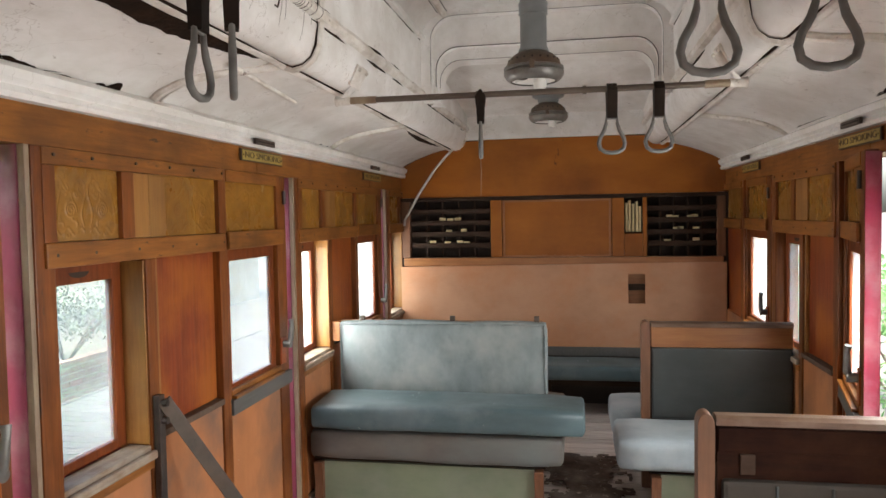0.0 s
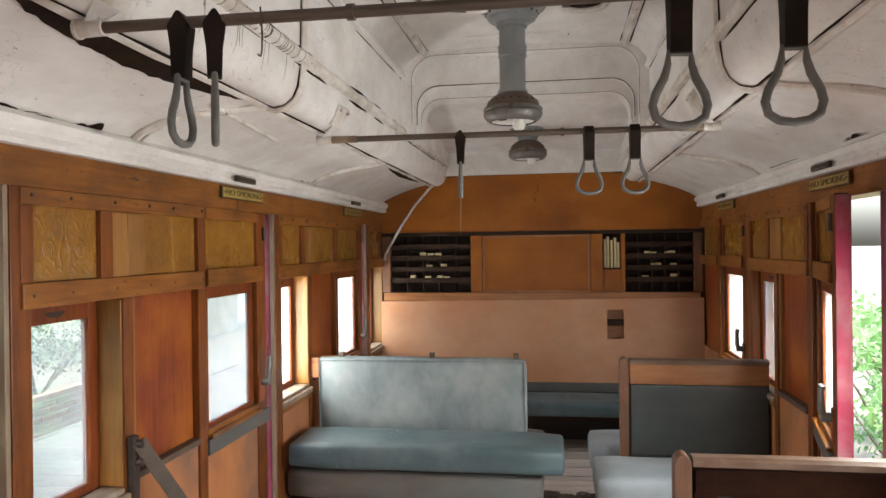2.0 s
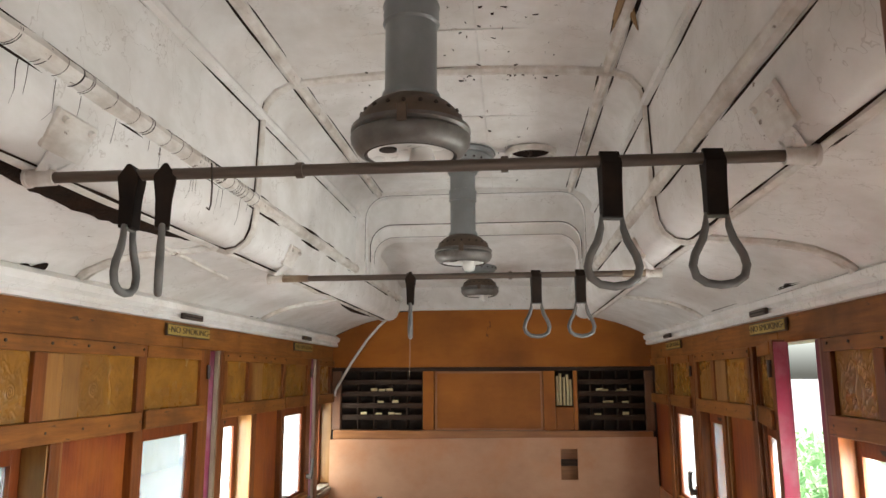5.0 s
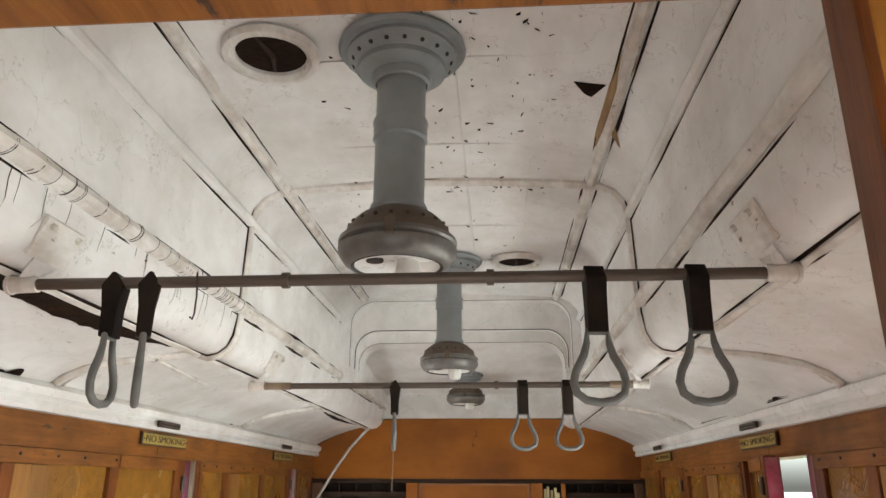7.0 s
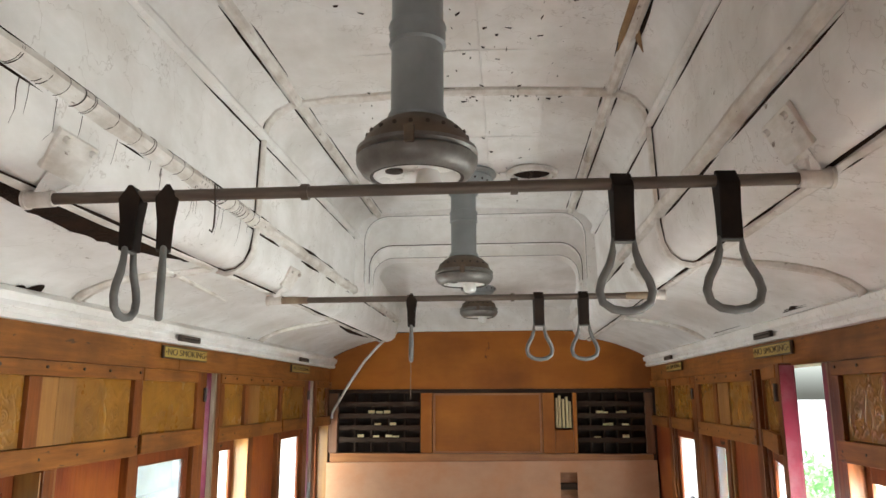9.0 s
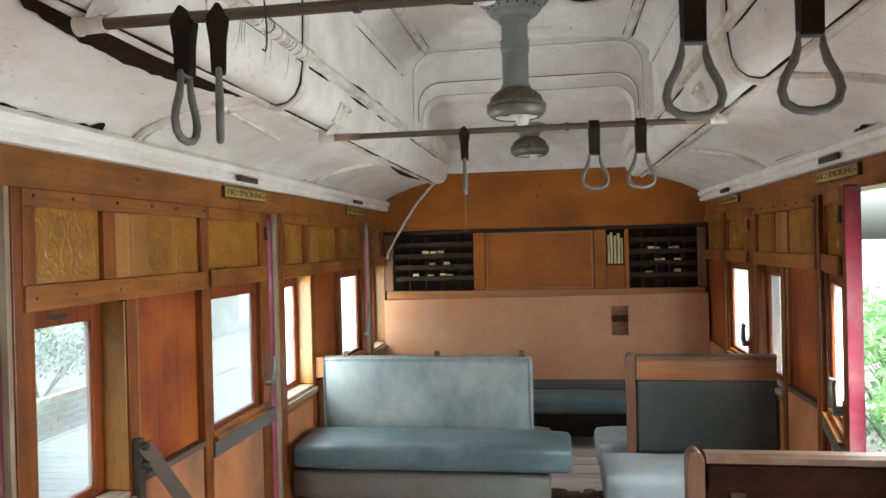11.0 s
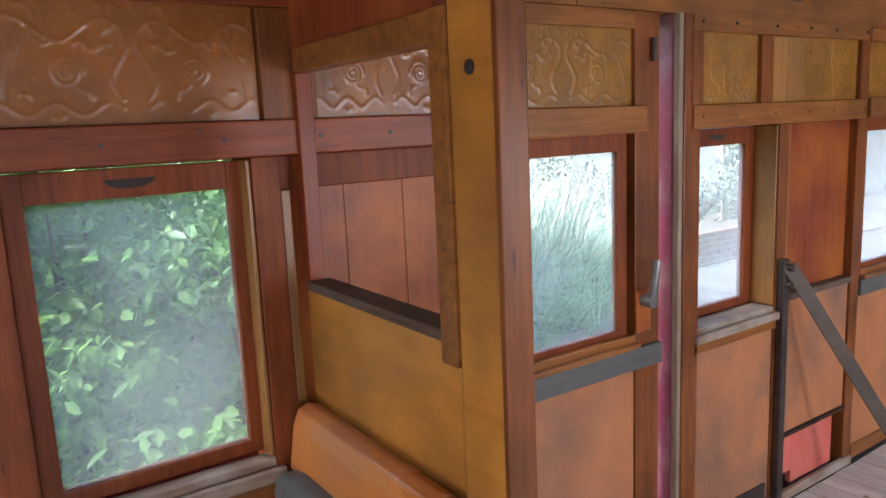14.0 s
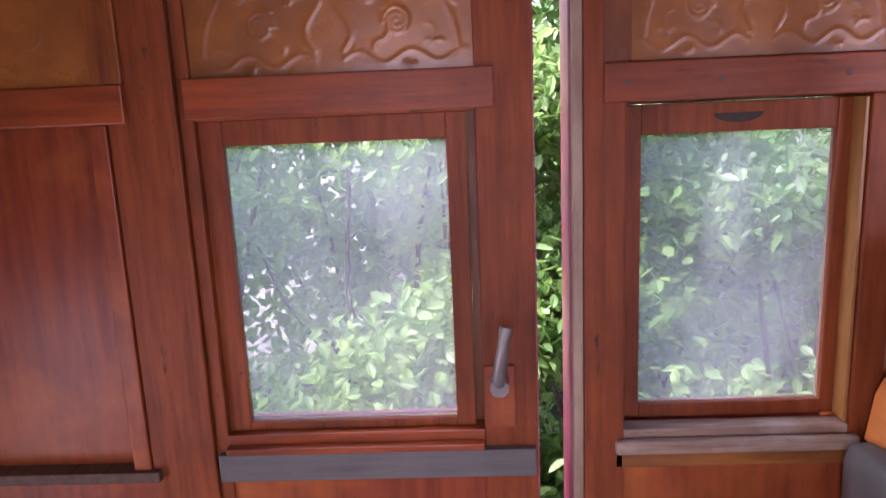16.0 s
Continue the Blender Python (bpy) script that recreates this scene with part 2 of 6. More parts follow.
lamp_grey = surface("grey_lamp_paint", (0.24, 0.255, 0.26), (0.19, 0.20, 0.205), (0.13, 0.128, 0.12), (1, 1, 0.6), 7, 5, 0.4, bump=0.05)
lamp_rim = surface("dull_grey_lamp_rim", (0.20, 0.19, 0.175), (0.12, 0.11, 0.10), (0.08, 0.06, 0.045), (1, 1, 1), 12, 7, 0.42, metal=0.4, bump=0.15, amount=0.7)
lamp_brown = surface("corroded_lamp_metal", (0.135, 0.095, 0.062), (0.075, 0.05, 0.034), (0.055, 0.038, 0.028), (1, 1, 1), 12, 8, 0.5, metal=0.2, bump=0.2)
leather = surface("black_leather_strap", (0.016, 0.010, 0.007), (0.009, 0.006, 0.005), (0.04, 0.024, 0.015), (1, 1, 0.5), 12, 8, 0.6, bump=0.15, spec=0.12)
grip_mat = surface("grey_grip_rubber", (0.135, 0.13, 0.12), (0.085, 0.082, 0.076), (0.20, 0.19, 0.175), (1, 1, 1), 16, 9, 0.55, bump=0.1)
pink = surface("crimson_outside_paint", (0.30, 0.025, 0.06), (0.20, 0.018, 0.045), (0.42, 0.24, 0.25), (1, 1, 0.5), 8, 6, 0.4, bump=0.1, amount=0.6)
maroon = surface("maroon_jamb_paint", (0.20, 0.032, 0.062), (0.13, 0.02, 0.04), (0.32, 0.20, 0.20), (1, 1, 0.5), 8, 6, 0.4, bump=0.1, amount=0.5)
cream = surface("cream_jamb_paint", (0.30, 0.23, 0.15), (0.18, 0.11, 0.07), (0.13, 0.06, 0.035), (2, 2, 0.5), 8, 6, 0.5, bump=0.1)
coral = surface("coral_primed_board", (0.58, 0.12, 0.085), (0.50, 0.10, 0.07), (0.48, 0.17, 0.12), (1, 1, 1), 6, 4, 0.6, bump=0.05)
slate = surface("grey_blue_sill_paint", (0.09, 0.088, 0.082), (0.06, 0.057, 0.053), (0.15, 0.135, 0.12), ALONG, 6, 4, 0.55, bump=0.1)
dusty_sill = surface("dusty_weathered_sill", (0.27, 0.19, 0.13), (0.14, 0.085, 0.055), (0.46, 0.42, 0.36), ALONG, 7, 5, 0.7, bump=0.3, amount=0.7)
sign_mat = surface("dark_sign_enamel", (0.06, 0.035, 0.02), (0.04, 0.025, 0.015), (0.09, 0.05, 0.03), (1, 1, 1), 12, 8, 0.4, bump=0.03)
sign_text = surface("yellow_sign_lettering", (0.62, 0.43, 0.10), (0.50, 0.33, 0.07), (0.30, 0.19, 0.05), (1, 1, 1), 20, 12, 0.45, bump=0.0)
sign_field = surface("gold_sign_field", (0.42, 0.31, 0.08), (0.32, 0.23, 0.05), (0.18, 0.12, 0.04), (1, 1, 1), 12, 8, 0.4, bump=0.03)
# near-black fill that puts the shade of recesses and holes into colour
black_void = surface("black_recess_fill", (0.03, 0.018, 0.012), (0.02, 0.012, 0.008), (0.05, 0.03, 0.02), ACROSS, 6, 3, 0.7)
opal = surface("white_enamel_reflector", (0.78, 0.77, 0.74), (0.72, 0.71, 0.68), (0.55, 0.53, 0.49), (1, 1, 1), 8, 8, 0.3, bump=0.0)
leaf_mat = surface("glossy_leaf", (0.17, 0.32, 0.10), (0.12, 0.25, 0.07), (0.26, 0.38, 0.14), (1, 1, 1), 6, 2.5, 0.45, bump=0.0, piece=0.1, amount=0.7)
leaf_ivy = surface("ivy_leaf", (0.14, 0.27, 0.11), (0.09, 0.20, 0.075), (0.22, 0.33, 0.16), (1, 1, 1), 6, 2.5, 0.4, bump=0.0, amount=0.7)

leaf_pale = surface("silvery_leaf", (0.17, 0.21, 0.15), (0.11, 0.15, 0.10), (0.26, 0.28, 0.23), (1, 1, 1), 6, 2.0, 0.5, bump=0.0, amount=0.8)


def let_through(m, share, tint):
    """Thin leaves pass part of the light."""
    nt = m.node_tree
    bsdf, out = nt.nodes["Principled BSDF"], nt.nodes["Material Output"]
    tr, mx = nt.nodes.new("ShaderNodeBsdfTranslucent"), nt.nodes.new("ShaderNodeMixShader")
    tr.inputs[0].default_value = (*tint, 1)
    mx.inputs[0].default_value = share
    nt.links.new(bsdf.outputs[0], mx.inputs[1])
    nt.links.new(tr.outputs[0], mx.inputs[2])
    nt.links.new(mx.outputs[0], out.inputs[0])


let_through(leaf_mat, 0.5, (0.30, 0.50, 0.14))
let_through(leaf_ivy, 0.5, (0.20, 0.38, 0.12))
grass_mat = surface("grass_blade", (0.045, 0.15, 0.055), (0.025, 0.09, 0.034), (0.10, 0.20, 0.10), (1, 1, 0.3), 5, 1.5, 0.5, bump=0.0, amount=0.8)
plume_mat = surface("dry_grass_blade", (0.42, 0.42, 0.33), (0.30, 0.31, 0.23), (0.52, 0.50, 0.42), (1, 1, 0.3), 5, 1.5, 0.6, bump=0.0, amount=0.8)
bark = surface("grey_brown_bark", (0.12, 0.09, 0.06), (0.07, 0.05, 0.035), (0.18, 0.15, 0.11), (1, 1, 0.3), 12, 4, 0.85)
gravel = surface("pale_ground", (0.13, 0.122, 0.105), (0.085, 0.08, 0.068), (0.05, 0.052, 0.035), (1, 1, 1), 9, 0.7, 0.9, bump=0.5, amount=0.6)
concrete = surface("pale_concrete", (0.30, 0.285, 0.26), (0.22, 0.205, 0.19), (0.18, 0.16, 0.14), (1, 1, 1), 8, 2, 0.85, bump=0.2)
deck_mat = surface("silvered_deck_plank", (0.115, 0.108, 0.10), (0.075, 0.07, 0.064), (0.06, 0.052, 0.046), ACROSS, 6, 2, 0.8, bump=0.2, piece=0.12)
brick_mat = surface("weathered_red_brick", (0.20, 0.12, 0.095), (0.14, 0.08, 0.065), (0.24, 0.20, 0.17), (1, 1, 1), 12, 4, 0.85, bump=0.3, piece=0.15)
tin = surface("cream_shed_sheet", (0.34, 0.32, 0.26), (0.27, 0.25, 0.20), (0.22, 0.18, 0.11), (1, 1, 0.3), 6, 2, 0.6, bump=0.05)
yellow_paint = surface("peeling_yellow_paint", (0.62, 0.40, 0.05), (0.68, 0.62, 0.50), (0.70, 0.68, 0.62), (1, 1, 0.6), 5, 3, 0.5, amount=0.8)
paper = surface("yellowed_paper", (0.74, 0.64, 0.38), (0.60, 0.48, 0.24), (0.30, 0.22, 0.10), (1, 1, 1), 9, 6, 0.8, bump=0.05)


def glass_material(name, dust, clean):
    """A pane with a film of dust over clear glass."""
    m, nt, nodes, links, bsdf = nodes_of(name)
    out = nodes["Material Output"]
    clear, haze, gloss = nodes.new("ShaderNodeBsdfTransparent"), nodes.new("ShaderNodeBsdfTranslucent"), nodes.new("ShaderNodeBsdfGlossy")
    clear.inputs[0].default_value = (*clean, 1)
    haze.inputs[0].default_value = (0.85, 0.87, 0.86, 1)
    gloss.inputs["Roughness"].default_value = 0.04
    tc, nz = nodes.new("ShaderNodeTexCoord"), nodes.new("ShaderNodeTexNoise")
    nz.inputs["Scale"].default_value, nz.inputs["Detail"].default_value = 3.5, 8
    links.new(tc.outputs["Object"], nz.inputs["Vector"])
    mr = nodes.new("ShaderNodeMapRange")
    mr.inputs[1].default_value, mr.inputs[2].default_value = 0.3, 0.75
    mr.inputs[3].default_value, mr.inputs[4].default_value = dust * 0.45, dust * 1.5
    links.new(nz.outputs[0], mr.inputs[0])
    m1, m2 = nodes.new("ShaderNodeMixShader"), nodes.new("ShaderNodeMixShader")
    m2.inputs[0].default_value = 0.008
    links.new(mr.outputs[0], m1.inputs[0])
    links.new(clear.outputs[0], m1.inputs[1])
    links.new(haze.outputs[0], m1.inputs[2])
    links.new(m1.outputs[0], m2.inputs[1])
    links.new(gloss.outputs[0], m2.inputs[2])
    links.new(m2.outputs[0], out.inputs[0])
    return m


glass = glass_material("dusty_pane", 0.15, (0.80, 0.83, 0.81))

# ---- building helpers ----


def box(bm, x0, x1, y0, y1, z0, z1):
    x0, x1, y0, y1, z0, z1 = min(x0, x1), max(x0, x1), min(y0, y1), max(y0, y1), min(z0, z1), max(z0, z1)
    v = [bm.verts.new(p) for p in ((x0, y0, z0), (x1, y0, z0), (x1, y1, z0), (x0, y1, z0), (x0, y0, z1), (x1, y0, z1), (x1, y1, z1), (x0, y1, z1))]
    for f in ((0, 3, 2, 1), (4, 5, 6, 7), (0, 1, 5, 4), (1, 2, 6, 5), (2, 3, 7, 6), (3, 0, 4, 7)):
        bm.faces.new([v[i] for i in f])
    return v


def boxes(*specs):
    bm = bmesh.new()
    for s in specs:
        box(bm, *s)
    return bm


def tube(bm, points, radius, sides=10, closed=False):
    """A round bar along points; radius may be one number or one per point."""
    pts = [Vector(p) for p in points]
    n = len(pts)
    rad = radius if isinstance(radius, (list, tuple)) else [radius] * n
    rings, side = [], None
    for i, p in enumerate(pts):
        a = pts[(i - 1) % n] if (closed or i > 0) else p
        b = pts[(i + 1) % n] if (closed or i < n - 1) else p
        d = (b - a).normalized()
        if side is None:
            side = d.orthogonal().normalized()
        side = (side - d * side.dot(d)).normalized()
        up = d.cross(side)
        rings.append([bm.verts.new(p + rad[i] * (math.cos(2 * math.pi * k / sides) * side + math.sin(2 * math.pi * k / sides) * up)) for k in range(sides)])
    for i in range(n if closed else n - 1):
        r0, r1 = rings[i], rings[(i + 1) % n]
        for k in range(sides):
            bm.faces.new((r0[k], r0[(k + 1) % sides], r1[(k + 1) % sides], r1[k]))
    if not closed:
        bm.faces.new(rings[0][::-1])
        bm.faces.new(rings[-1])
    return bm


def lathe(bm, profile, cx, cy, sides=32):
    """Turn (radius, z) pairs about an upright axis."""
    rings = [[bm.verts.new((cx + r * math.cos(2 * math.pi * k / sides), cy + r * math.sin(2 * math.pi * k / sides), z)) for k in range(sides)] for r, z in profile]
    for r0, r1 in zip(rings, rings[1:]):
        for k in range(sides):
            bm.faces.new((r0[k], r0[(k + 1) % sides], r1[(k + 1) % sides], r1[k]))
    return bm


def extrude_y(bm, section, y0, y1, closed=True, steps=1):
    """A section of (x, z) points carried along y."""
    rows = [[bm.verts.new((x, y0 + (y1 - y0) * i / steps, z)) for x, z in section] for i in range(steps + 1)]
    n = len(section)
    for a, b in zip(rows, rows[1:]):
        for k in range(n if closed else n - 1):
            bm.faces.new((a[k], a[(k + 1) % n], b[(k + 1) % n], b[k]))
    if closed:
        bm.faces.new(rows[0][::-1])
        bm.faces.new(rows[-1])
    return bm


def extrude_x(bm, section, x0, x1):
    """A closed section of (y, z) points carried along x."""
    a = [bm.verts.new((x0, y, z)) for y, z in section]
    b = [bm.verts.new((x1, y, z)) for y, z in section]
    n = len(section)
    for k in range(n):
        bm.faces.new((a[k], a[(k + 1) % n], b[(k + 1) % n], b[k]))
    bm.faces.new(a[::-1])
    bm.faces.new(b)
    return bm


def soft_box(bm, x0, x1, y0, y1, z0, z1, r, sag=0.0, seed=0):
    """A stuffed cushion: rounded, a little uneven."""
    c, h = Vector(((x0 + x1) / 2, (y0 + y1) / 2, (z0 + z1) / 2)), Vector(((x1 - x0) / 2, (y1 - y0) / 2, (z1 - z0) / 2))
    tmp = bmesh.new()
    bmesh.ops.create_cube(tmp, size=2)
    bmesh.ops.subdivide_edges(tmp, edges=tmp.edges[:], cuts=7, use_grid_fill=True)
    index = {}
    for v in tmp.verts:
        p = Vector((v.co.x * h.x, v.co.y * h.y, v.co.z * h.z))
        inner = Vector([max(-hh + r, min(hh - r, pp)) for pp, hh in zip(p, h)])
        off = p - inner
        if off.length > 1e-6:
            p = inner + off.normalized() * min(r, off.length if off.length < r else r)
        n = noise.noise(Vector((p.x * 3 + seed * 7, p.y * 4, p.z * 4)))
        p += Vector((0, 0, n * 0.008 - sag * (1 - v.co.x**2) * (1 - v.co.y**2) * (v.co.z > 0)))
        p.y += n * 0.006
        index[v] = bm.verts.new(c + p)
    for f in tmp.faces:
        nf = bm.faces.new([index[v] for v in f.verts])
        nf.smooth = True
    tmp.free()
    return bm


def link(name, bm, material, bevel=0.0, smooth=False):
    if bevel:
        bmesh.ops.bevel(bm, geom=bm.edges[:], offset=bevel, segments=2, affect="EDGES", profile=0.6)
    bmesh.ops.recalc_face_normals(bm, faces=bm.faces[:])
    me = bpy.data.meshes.new(name)
    bm.to_mesh(me)
    bm.free()
    if smooth:
        me.shade_smooth()
        me.set_sharp_from_angle(angle=radians(40))
    me.materials.append(material)
    return new(name, me)


def thing(name, at, label, category, group="", kind=""):
    ob = new(name)
    ob.empty_display_size = 0.1
    ob.matrix_basis = pose(*at)
    return tagged(ob, label, category, group, kind)


def part(name, bm, material, parent, label="", bevel=0.0, smooth=False):
    ob = link(name, bm, material, bevel, smooth)
    ob.parent = parent
    if parent.parent is None:
        ob.matrix_parent_inverse = parent.matrix_basis.inverted()
    return tagged(ob, label)


def structure(name, bm, material, label, category, bevel=0.0, smooth=False):
    return tagged(link(name, bm, material, bevel, smooth), label, category, "", "structure")

# ---- the carriage: plan numbers ----
HALF, END, BACK = 1.38, 6.97, -1.6
DOORS = [-1.98, 0.0, 1.983, 3.966, 5.95]
CX = -0.025
Y_PART = 1.12

# ---- outside: ground ----
bm = bmesh.new()
n = 60
grid = [[bm.verts.new(((i / n - 0.5) * abs(i / n - 0.5) * 1600, (j / n - 0.5) * abs(j / n - 0.5) * 1600, -0.55 + 0.05 * noise.noise(Vector((i * 0.7, j * 0.7, 0))))) for j in range(n + 1)] for i in range(n + 1)]
for i in range(n):
    for j in range(n):
        bm.faces.new((grid[i][j], grid[i + 1][j], grid[i + 1][j + 1], grid[i][j + 1]))
structure("ground", bm, gravel, "pale dusty ground beside the carriage", "ground")

# ---- floor ----
floor = thing("floor", (0, 0, 0), "dusty worn floorboards laid across the carriage", "floor", kind="structure")
part("subfloor", boxes((-1.46, 1.46, BACK, END + 0.1, -0.12, -0.03)), wood_dark, floor)

# ---- ceiling ----
HALF_SECTION = [(1.40, 2.035), (1.37, 2.07), (1.31, 2.105), (1.22, 2.145), (1.11, 2.185), (1.0, 2.215), (0.90, 2.238), (0.895, 2.226), (0.86, 2.214), (0.82, 2.222),
                (0.787, 2.248), (0.767, 2.29), (0.757, 2.36), (0.745, 2.745), (0.73, 2.795), (0.69, 2.845), (0.63, 2.875), (0.45, 2.89), (0.2, 2.902), (0.0, 2.906)]
section = [(CX + x, z) for x, z in HALF_SECTION] + [(CX - x, z) for x, z in HALF_SECTION[-2::-1]]
section[0], section[-1] = (1.40, 2.035), (-1.40, 2.035)
bm = bmesh.new()
extrude_y(bm, section, BACK, 5.30, closed=False, steps=46)
low = [(x, min(z, 2.68)) for x, z in section]
low_end = [(x, min(z, 2.50)) for x, z in section]
a = [bm.verts.new((x, 5.30, z)) for x, z in low]
b = [bm.verts.new((x, END + 0.02, z)) for x, z in low_end]
for k in range(len(section) - 1):
    bm.faces.new((a[k], a[k + 1], b[k + 1], b[k]))
for v in bm.verts:
    v.co.z += 0.004 * noise.noise(Vector((v.co.x * 2.5, v.co.y * 2.0, 1.0)))
ceiling = structure("ceiling", bm, white, "cracked white-painted carriage ceiling with raised clerestory", "ceiling", smooth=True)
# unseen shell over the ceiling sheet, added to shut out sky light
structure("roof", boxes((-1.5, 1.5, BACK - 0.06, END + 0.12, 2.96, 3.02), (-1.5, -1.46, BACK, END, 2.0, 2.96), (1.46, 1.5, BACK, END, 2.0, 2.96)), wood_dark, "unseen dark roof shell closing the carriage to the sky", "roof")

# arched beam where the raised roof ends


def arch(bm, y0, y1, inset, drop, radius):
    """A flat arch ring filling the raised roof from its sides to an inner rounded opening."""
    w, top = 0.75 - inset, 2.905 - drop
    inner = [(-w, 2.36)] + [(-w + radius - radius * math.cos(t), top - radius + radius * math.sin(t)) for t in np.linspace(0, math.pi / 2, 8)]
    inner += [(-x, z) for x, z in inner[::-1]]
    rim = []
    for x, z in inner:
        rim.append((max(-0.76, min(0.76, x * 0.76 / w)), 2.36 if z <= 2.361 else 2.36 + (z - 2.36) / (top - 2.36) * 0.55))
    rows = [[bm.verts.new((CX + x, y, z)) for x, z in pts] for y, pts in ((y0, rim), (y0, inner), (y1, inner), (y1, rim))]
    for p, q in zip(rows, rows[1:]):
        for k in range(len(p) - 1):
            bm.faces.new((p[k], p[k + 1], q[k + 1], q[k]))


bm = bmesh.new()
arch(bm, 5.18, 5.36, 0.095, 0.285, 0.13)
arch(bm, 5.12, 5.20, 0.08, 0.215, 0.14)
arch(bm, 5.05, 5.14, 0.06, 0.04, 0.15)
structure("trim_arch", bm, white, "white rounded arch across the raised roof", "trim", smooth=True)
bm = bmesh.new()
for y in (1.22, 3.23):
    pts = [(CX + s * x, y, z - 0.004) for s, order in ((-1, 1), (1, -1)) for x, z in HALF_SECTION[6:][::order]]
    tube(bm, pts, 0.021, 8)
structure("trim_rib", bm, white_trim, "white half-round ribs over the ceiling", "trim", smooth=True)
for nm, x, z, r, m in (("trim_roof_bead", 0.605, 2.876, 0.021, white_trim), ("trim_upper_bead", 0.742, 2.742, 0.022, white), ("trim_lower_bead", 0.753, 2.398, 0.027, white_trim),
                       ("trim_soffit_bead", 0.90, 2.226, 0.022, white_trim)):
    for s in (-1, 1):
        bm = bmesh.new()
        stop = 5.2 if z > 2.7 else END
        pts = [(CX + s * (x + 0.003 * noise.noise(Vector((y * 4, z, s)))), y, z + 0.004 * noise.noise(Vector((y * 5, z, s + 5)))) for y in np.linspace(1.2, stop, 60)]
        tube(bm, pts, [r * (1 + 0.18 * noise.noise(Vector((p[1] * 9, z, s)))) for p in pts], 8)
        structure(nm, bm, m, "white-painted bead with cracked edges", "trim", smooth=True)
for s in (-1, 1):
    bm = bmesh.new()
    sec = [(s * 1.385, 1.985), (s * 1.345, 1.985), (s * 1.335, 2.0), (s * 1.345, 2.02), (s * 1.325, 2.035), (s * 1.32, 2.06), (s * 1.36, 2.085), (s * 1.42, 2.085), (s * 1.42, 1.985)]
    extrude_y(bm, sec, BACK, END, steps=60)
    for v in bm.verts:
        v.co.z += 0.003 * noise.noise(Vector((v.co.y * 6, s, 0)))
    structure("trim_cornice", bm, white, "white cornice moulding above the side wall", "trim", smooth=False)

bm = bmesh.new()
for s in (-1, 1):
    for y in (3.23, 5.20):
        path = [(0.90, 0, 2.226), (1.0, -0.02, 2.208), (1.09, -0.10, 2.186), (1.16, -0.16, 2.162), (1.22, -0.195, 2.140), (1.29, -0.20, 2.108), (1.345, -0.175, 2.08), (1.375, -0.12, 2.055)]
        tube(bm, [(CX + s * x, y + dy, z) for x, dy, z in path], 0.018, 8)
        tube(bm, [(CX + s * (x - 0.01), y + dy + 0.04, z + 0.002) for x, dy, z in path[1:-1]], 0.006, 6)
tube(bm, [(-1.055, 3.05, 2.196), (-1.122, 3.83, 2.180)], 0.009, 8)
structure("trim_panel_curve", bm, white_trim, "curved white trim on the sloping ceiling", "trim", smooth=True)


def ragged(name, points, material, label, thick=0.006):
    """A torn strip between two edges given as (inner, outer) places."""
    bm = bmesh.new()
    a = [bm.verts.new(p) for p, q in points]
    b = [bm.verts.new(q) for p, q in points]
    c = [bm.verts.new((p[0], p[1], p[2] + thick)) for p, q in points]
    d = [bm.verts.new((q[0], q[1], q[2] + thick)) for p, q in points]
    for k in range(len(points) - 1):
        bm.faces.new((a[k], a[k + 1], b[k + 1], b[k]))
        bm.faces.new((d[k], d[k + 1], c[k + 1], c[k]))
    structure(name, bm, material, label, "damage")


def side_z(x):
    """Height of the sloping side ceiling."""
    o = sorted(HALF_SECTION[:7])
    return float(np.interp(abs(x - CX), [p for p, _ in o], [q for _, q in o]))


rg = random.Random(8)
# dark strips laid under the ceiling in place of the sagged gaps' shade
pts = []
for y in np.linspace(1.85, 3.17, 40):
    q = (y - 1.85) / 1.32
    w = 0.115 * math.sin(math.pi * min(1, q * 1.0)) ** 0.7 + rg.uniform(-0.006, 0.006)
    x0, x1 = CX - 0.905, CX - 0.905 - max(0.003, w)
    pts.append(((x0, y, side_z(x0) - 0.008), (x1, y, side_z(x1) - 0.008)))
ragged("gap_shade_strip", pts, rot_and_shade, "dark strip painted as the shade in the sagged gap beside the soffit")
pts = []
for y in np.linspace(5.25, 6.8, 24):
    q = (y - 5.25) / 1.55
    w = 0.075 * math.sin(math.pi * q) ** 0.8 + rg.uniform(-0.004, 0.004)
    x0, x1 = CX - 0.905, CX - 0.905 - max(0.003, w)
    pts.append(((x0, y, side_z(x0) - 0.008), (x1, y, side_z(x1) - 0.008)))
ragged("gap_shade_strip", pts, rot_and_shade, "dark strip painted as gap shade beside the soffit near the end wall")
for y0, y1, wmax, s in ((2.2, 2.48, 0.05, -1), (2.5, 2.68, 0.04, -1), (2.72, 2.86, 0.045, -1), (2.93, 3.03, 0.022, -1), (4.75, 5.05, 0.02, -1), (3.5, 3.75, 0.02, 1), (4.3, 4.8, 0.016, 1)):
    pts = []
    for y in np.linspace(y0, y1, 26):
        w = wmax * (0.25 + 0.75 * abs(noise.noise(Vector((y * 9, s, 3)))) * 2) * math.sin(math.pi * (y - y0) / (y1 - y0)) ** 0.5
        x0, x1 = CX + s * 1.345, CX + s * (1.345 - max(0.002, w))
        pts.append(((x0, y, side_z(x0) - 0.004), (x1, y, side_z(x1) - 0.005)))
    ragged("rotten_patch", pts, rot_and_shade, "dark rotten patch above the cornice")
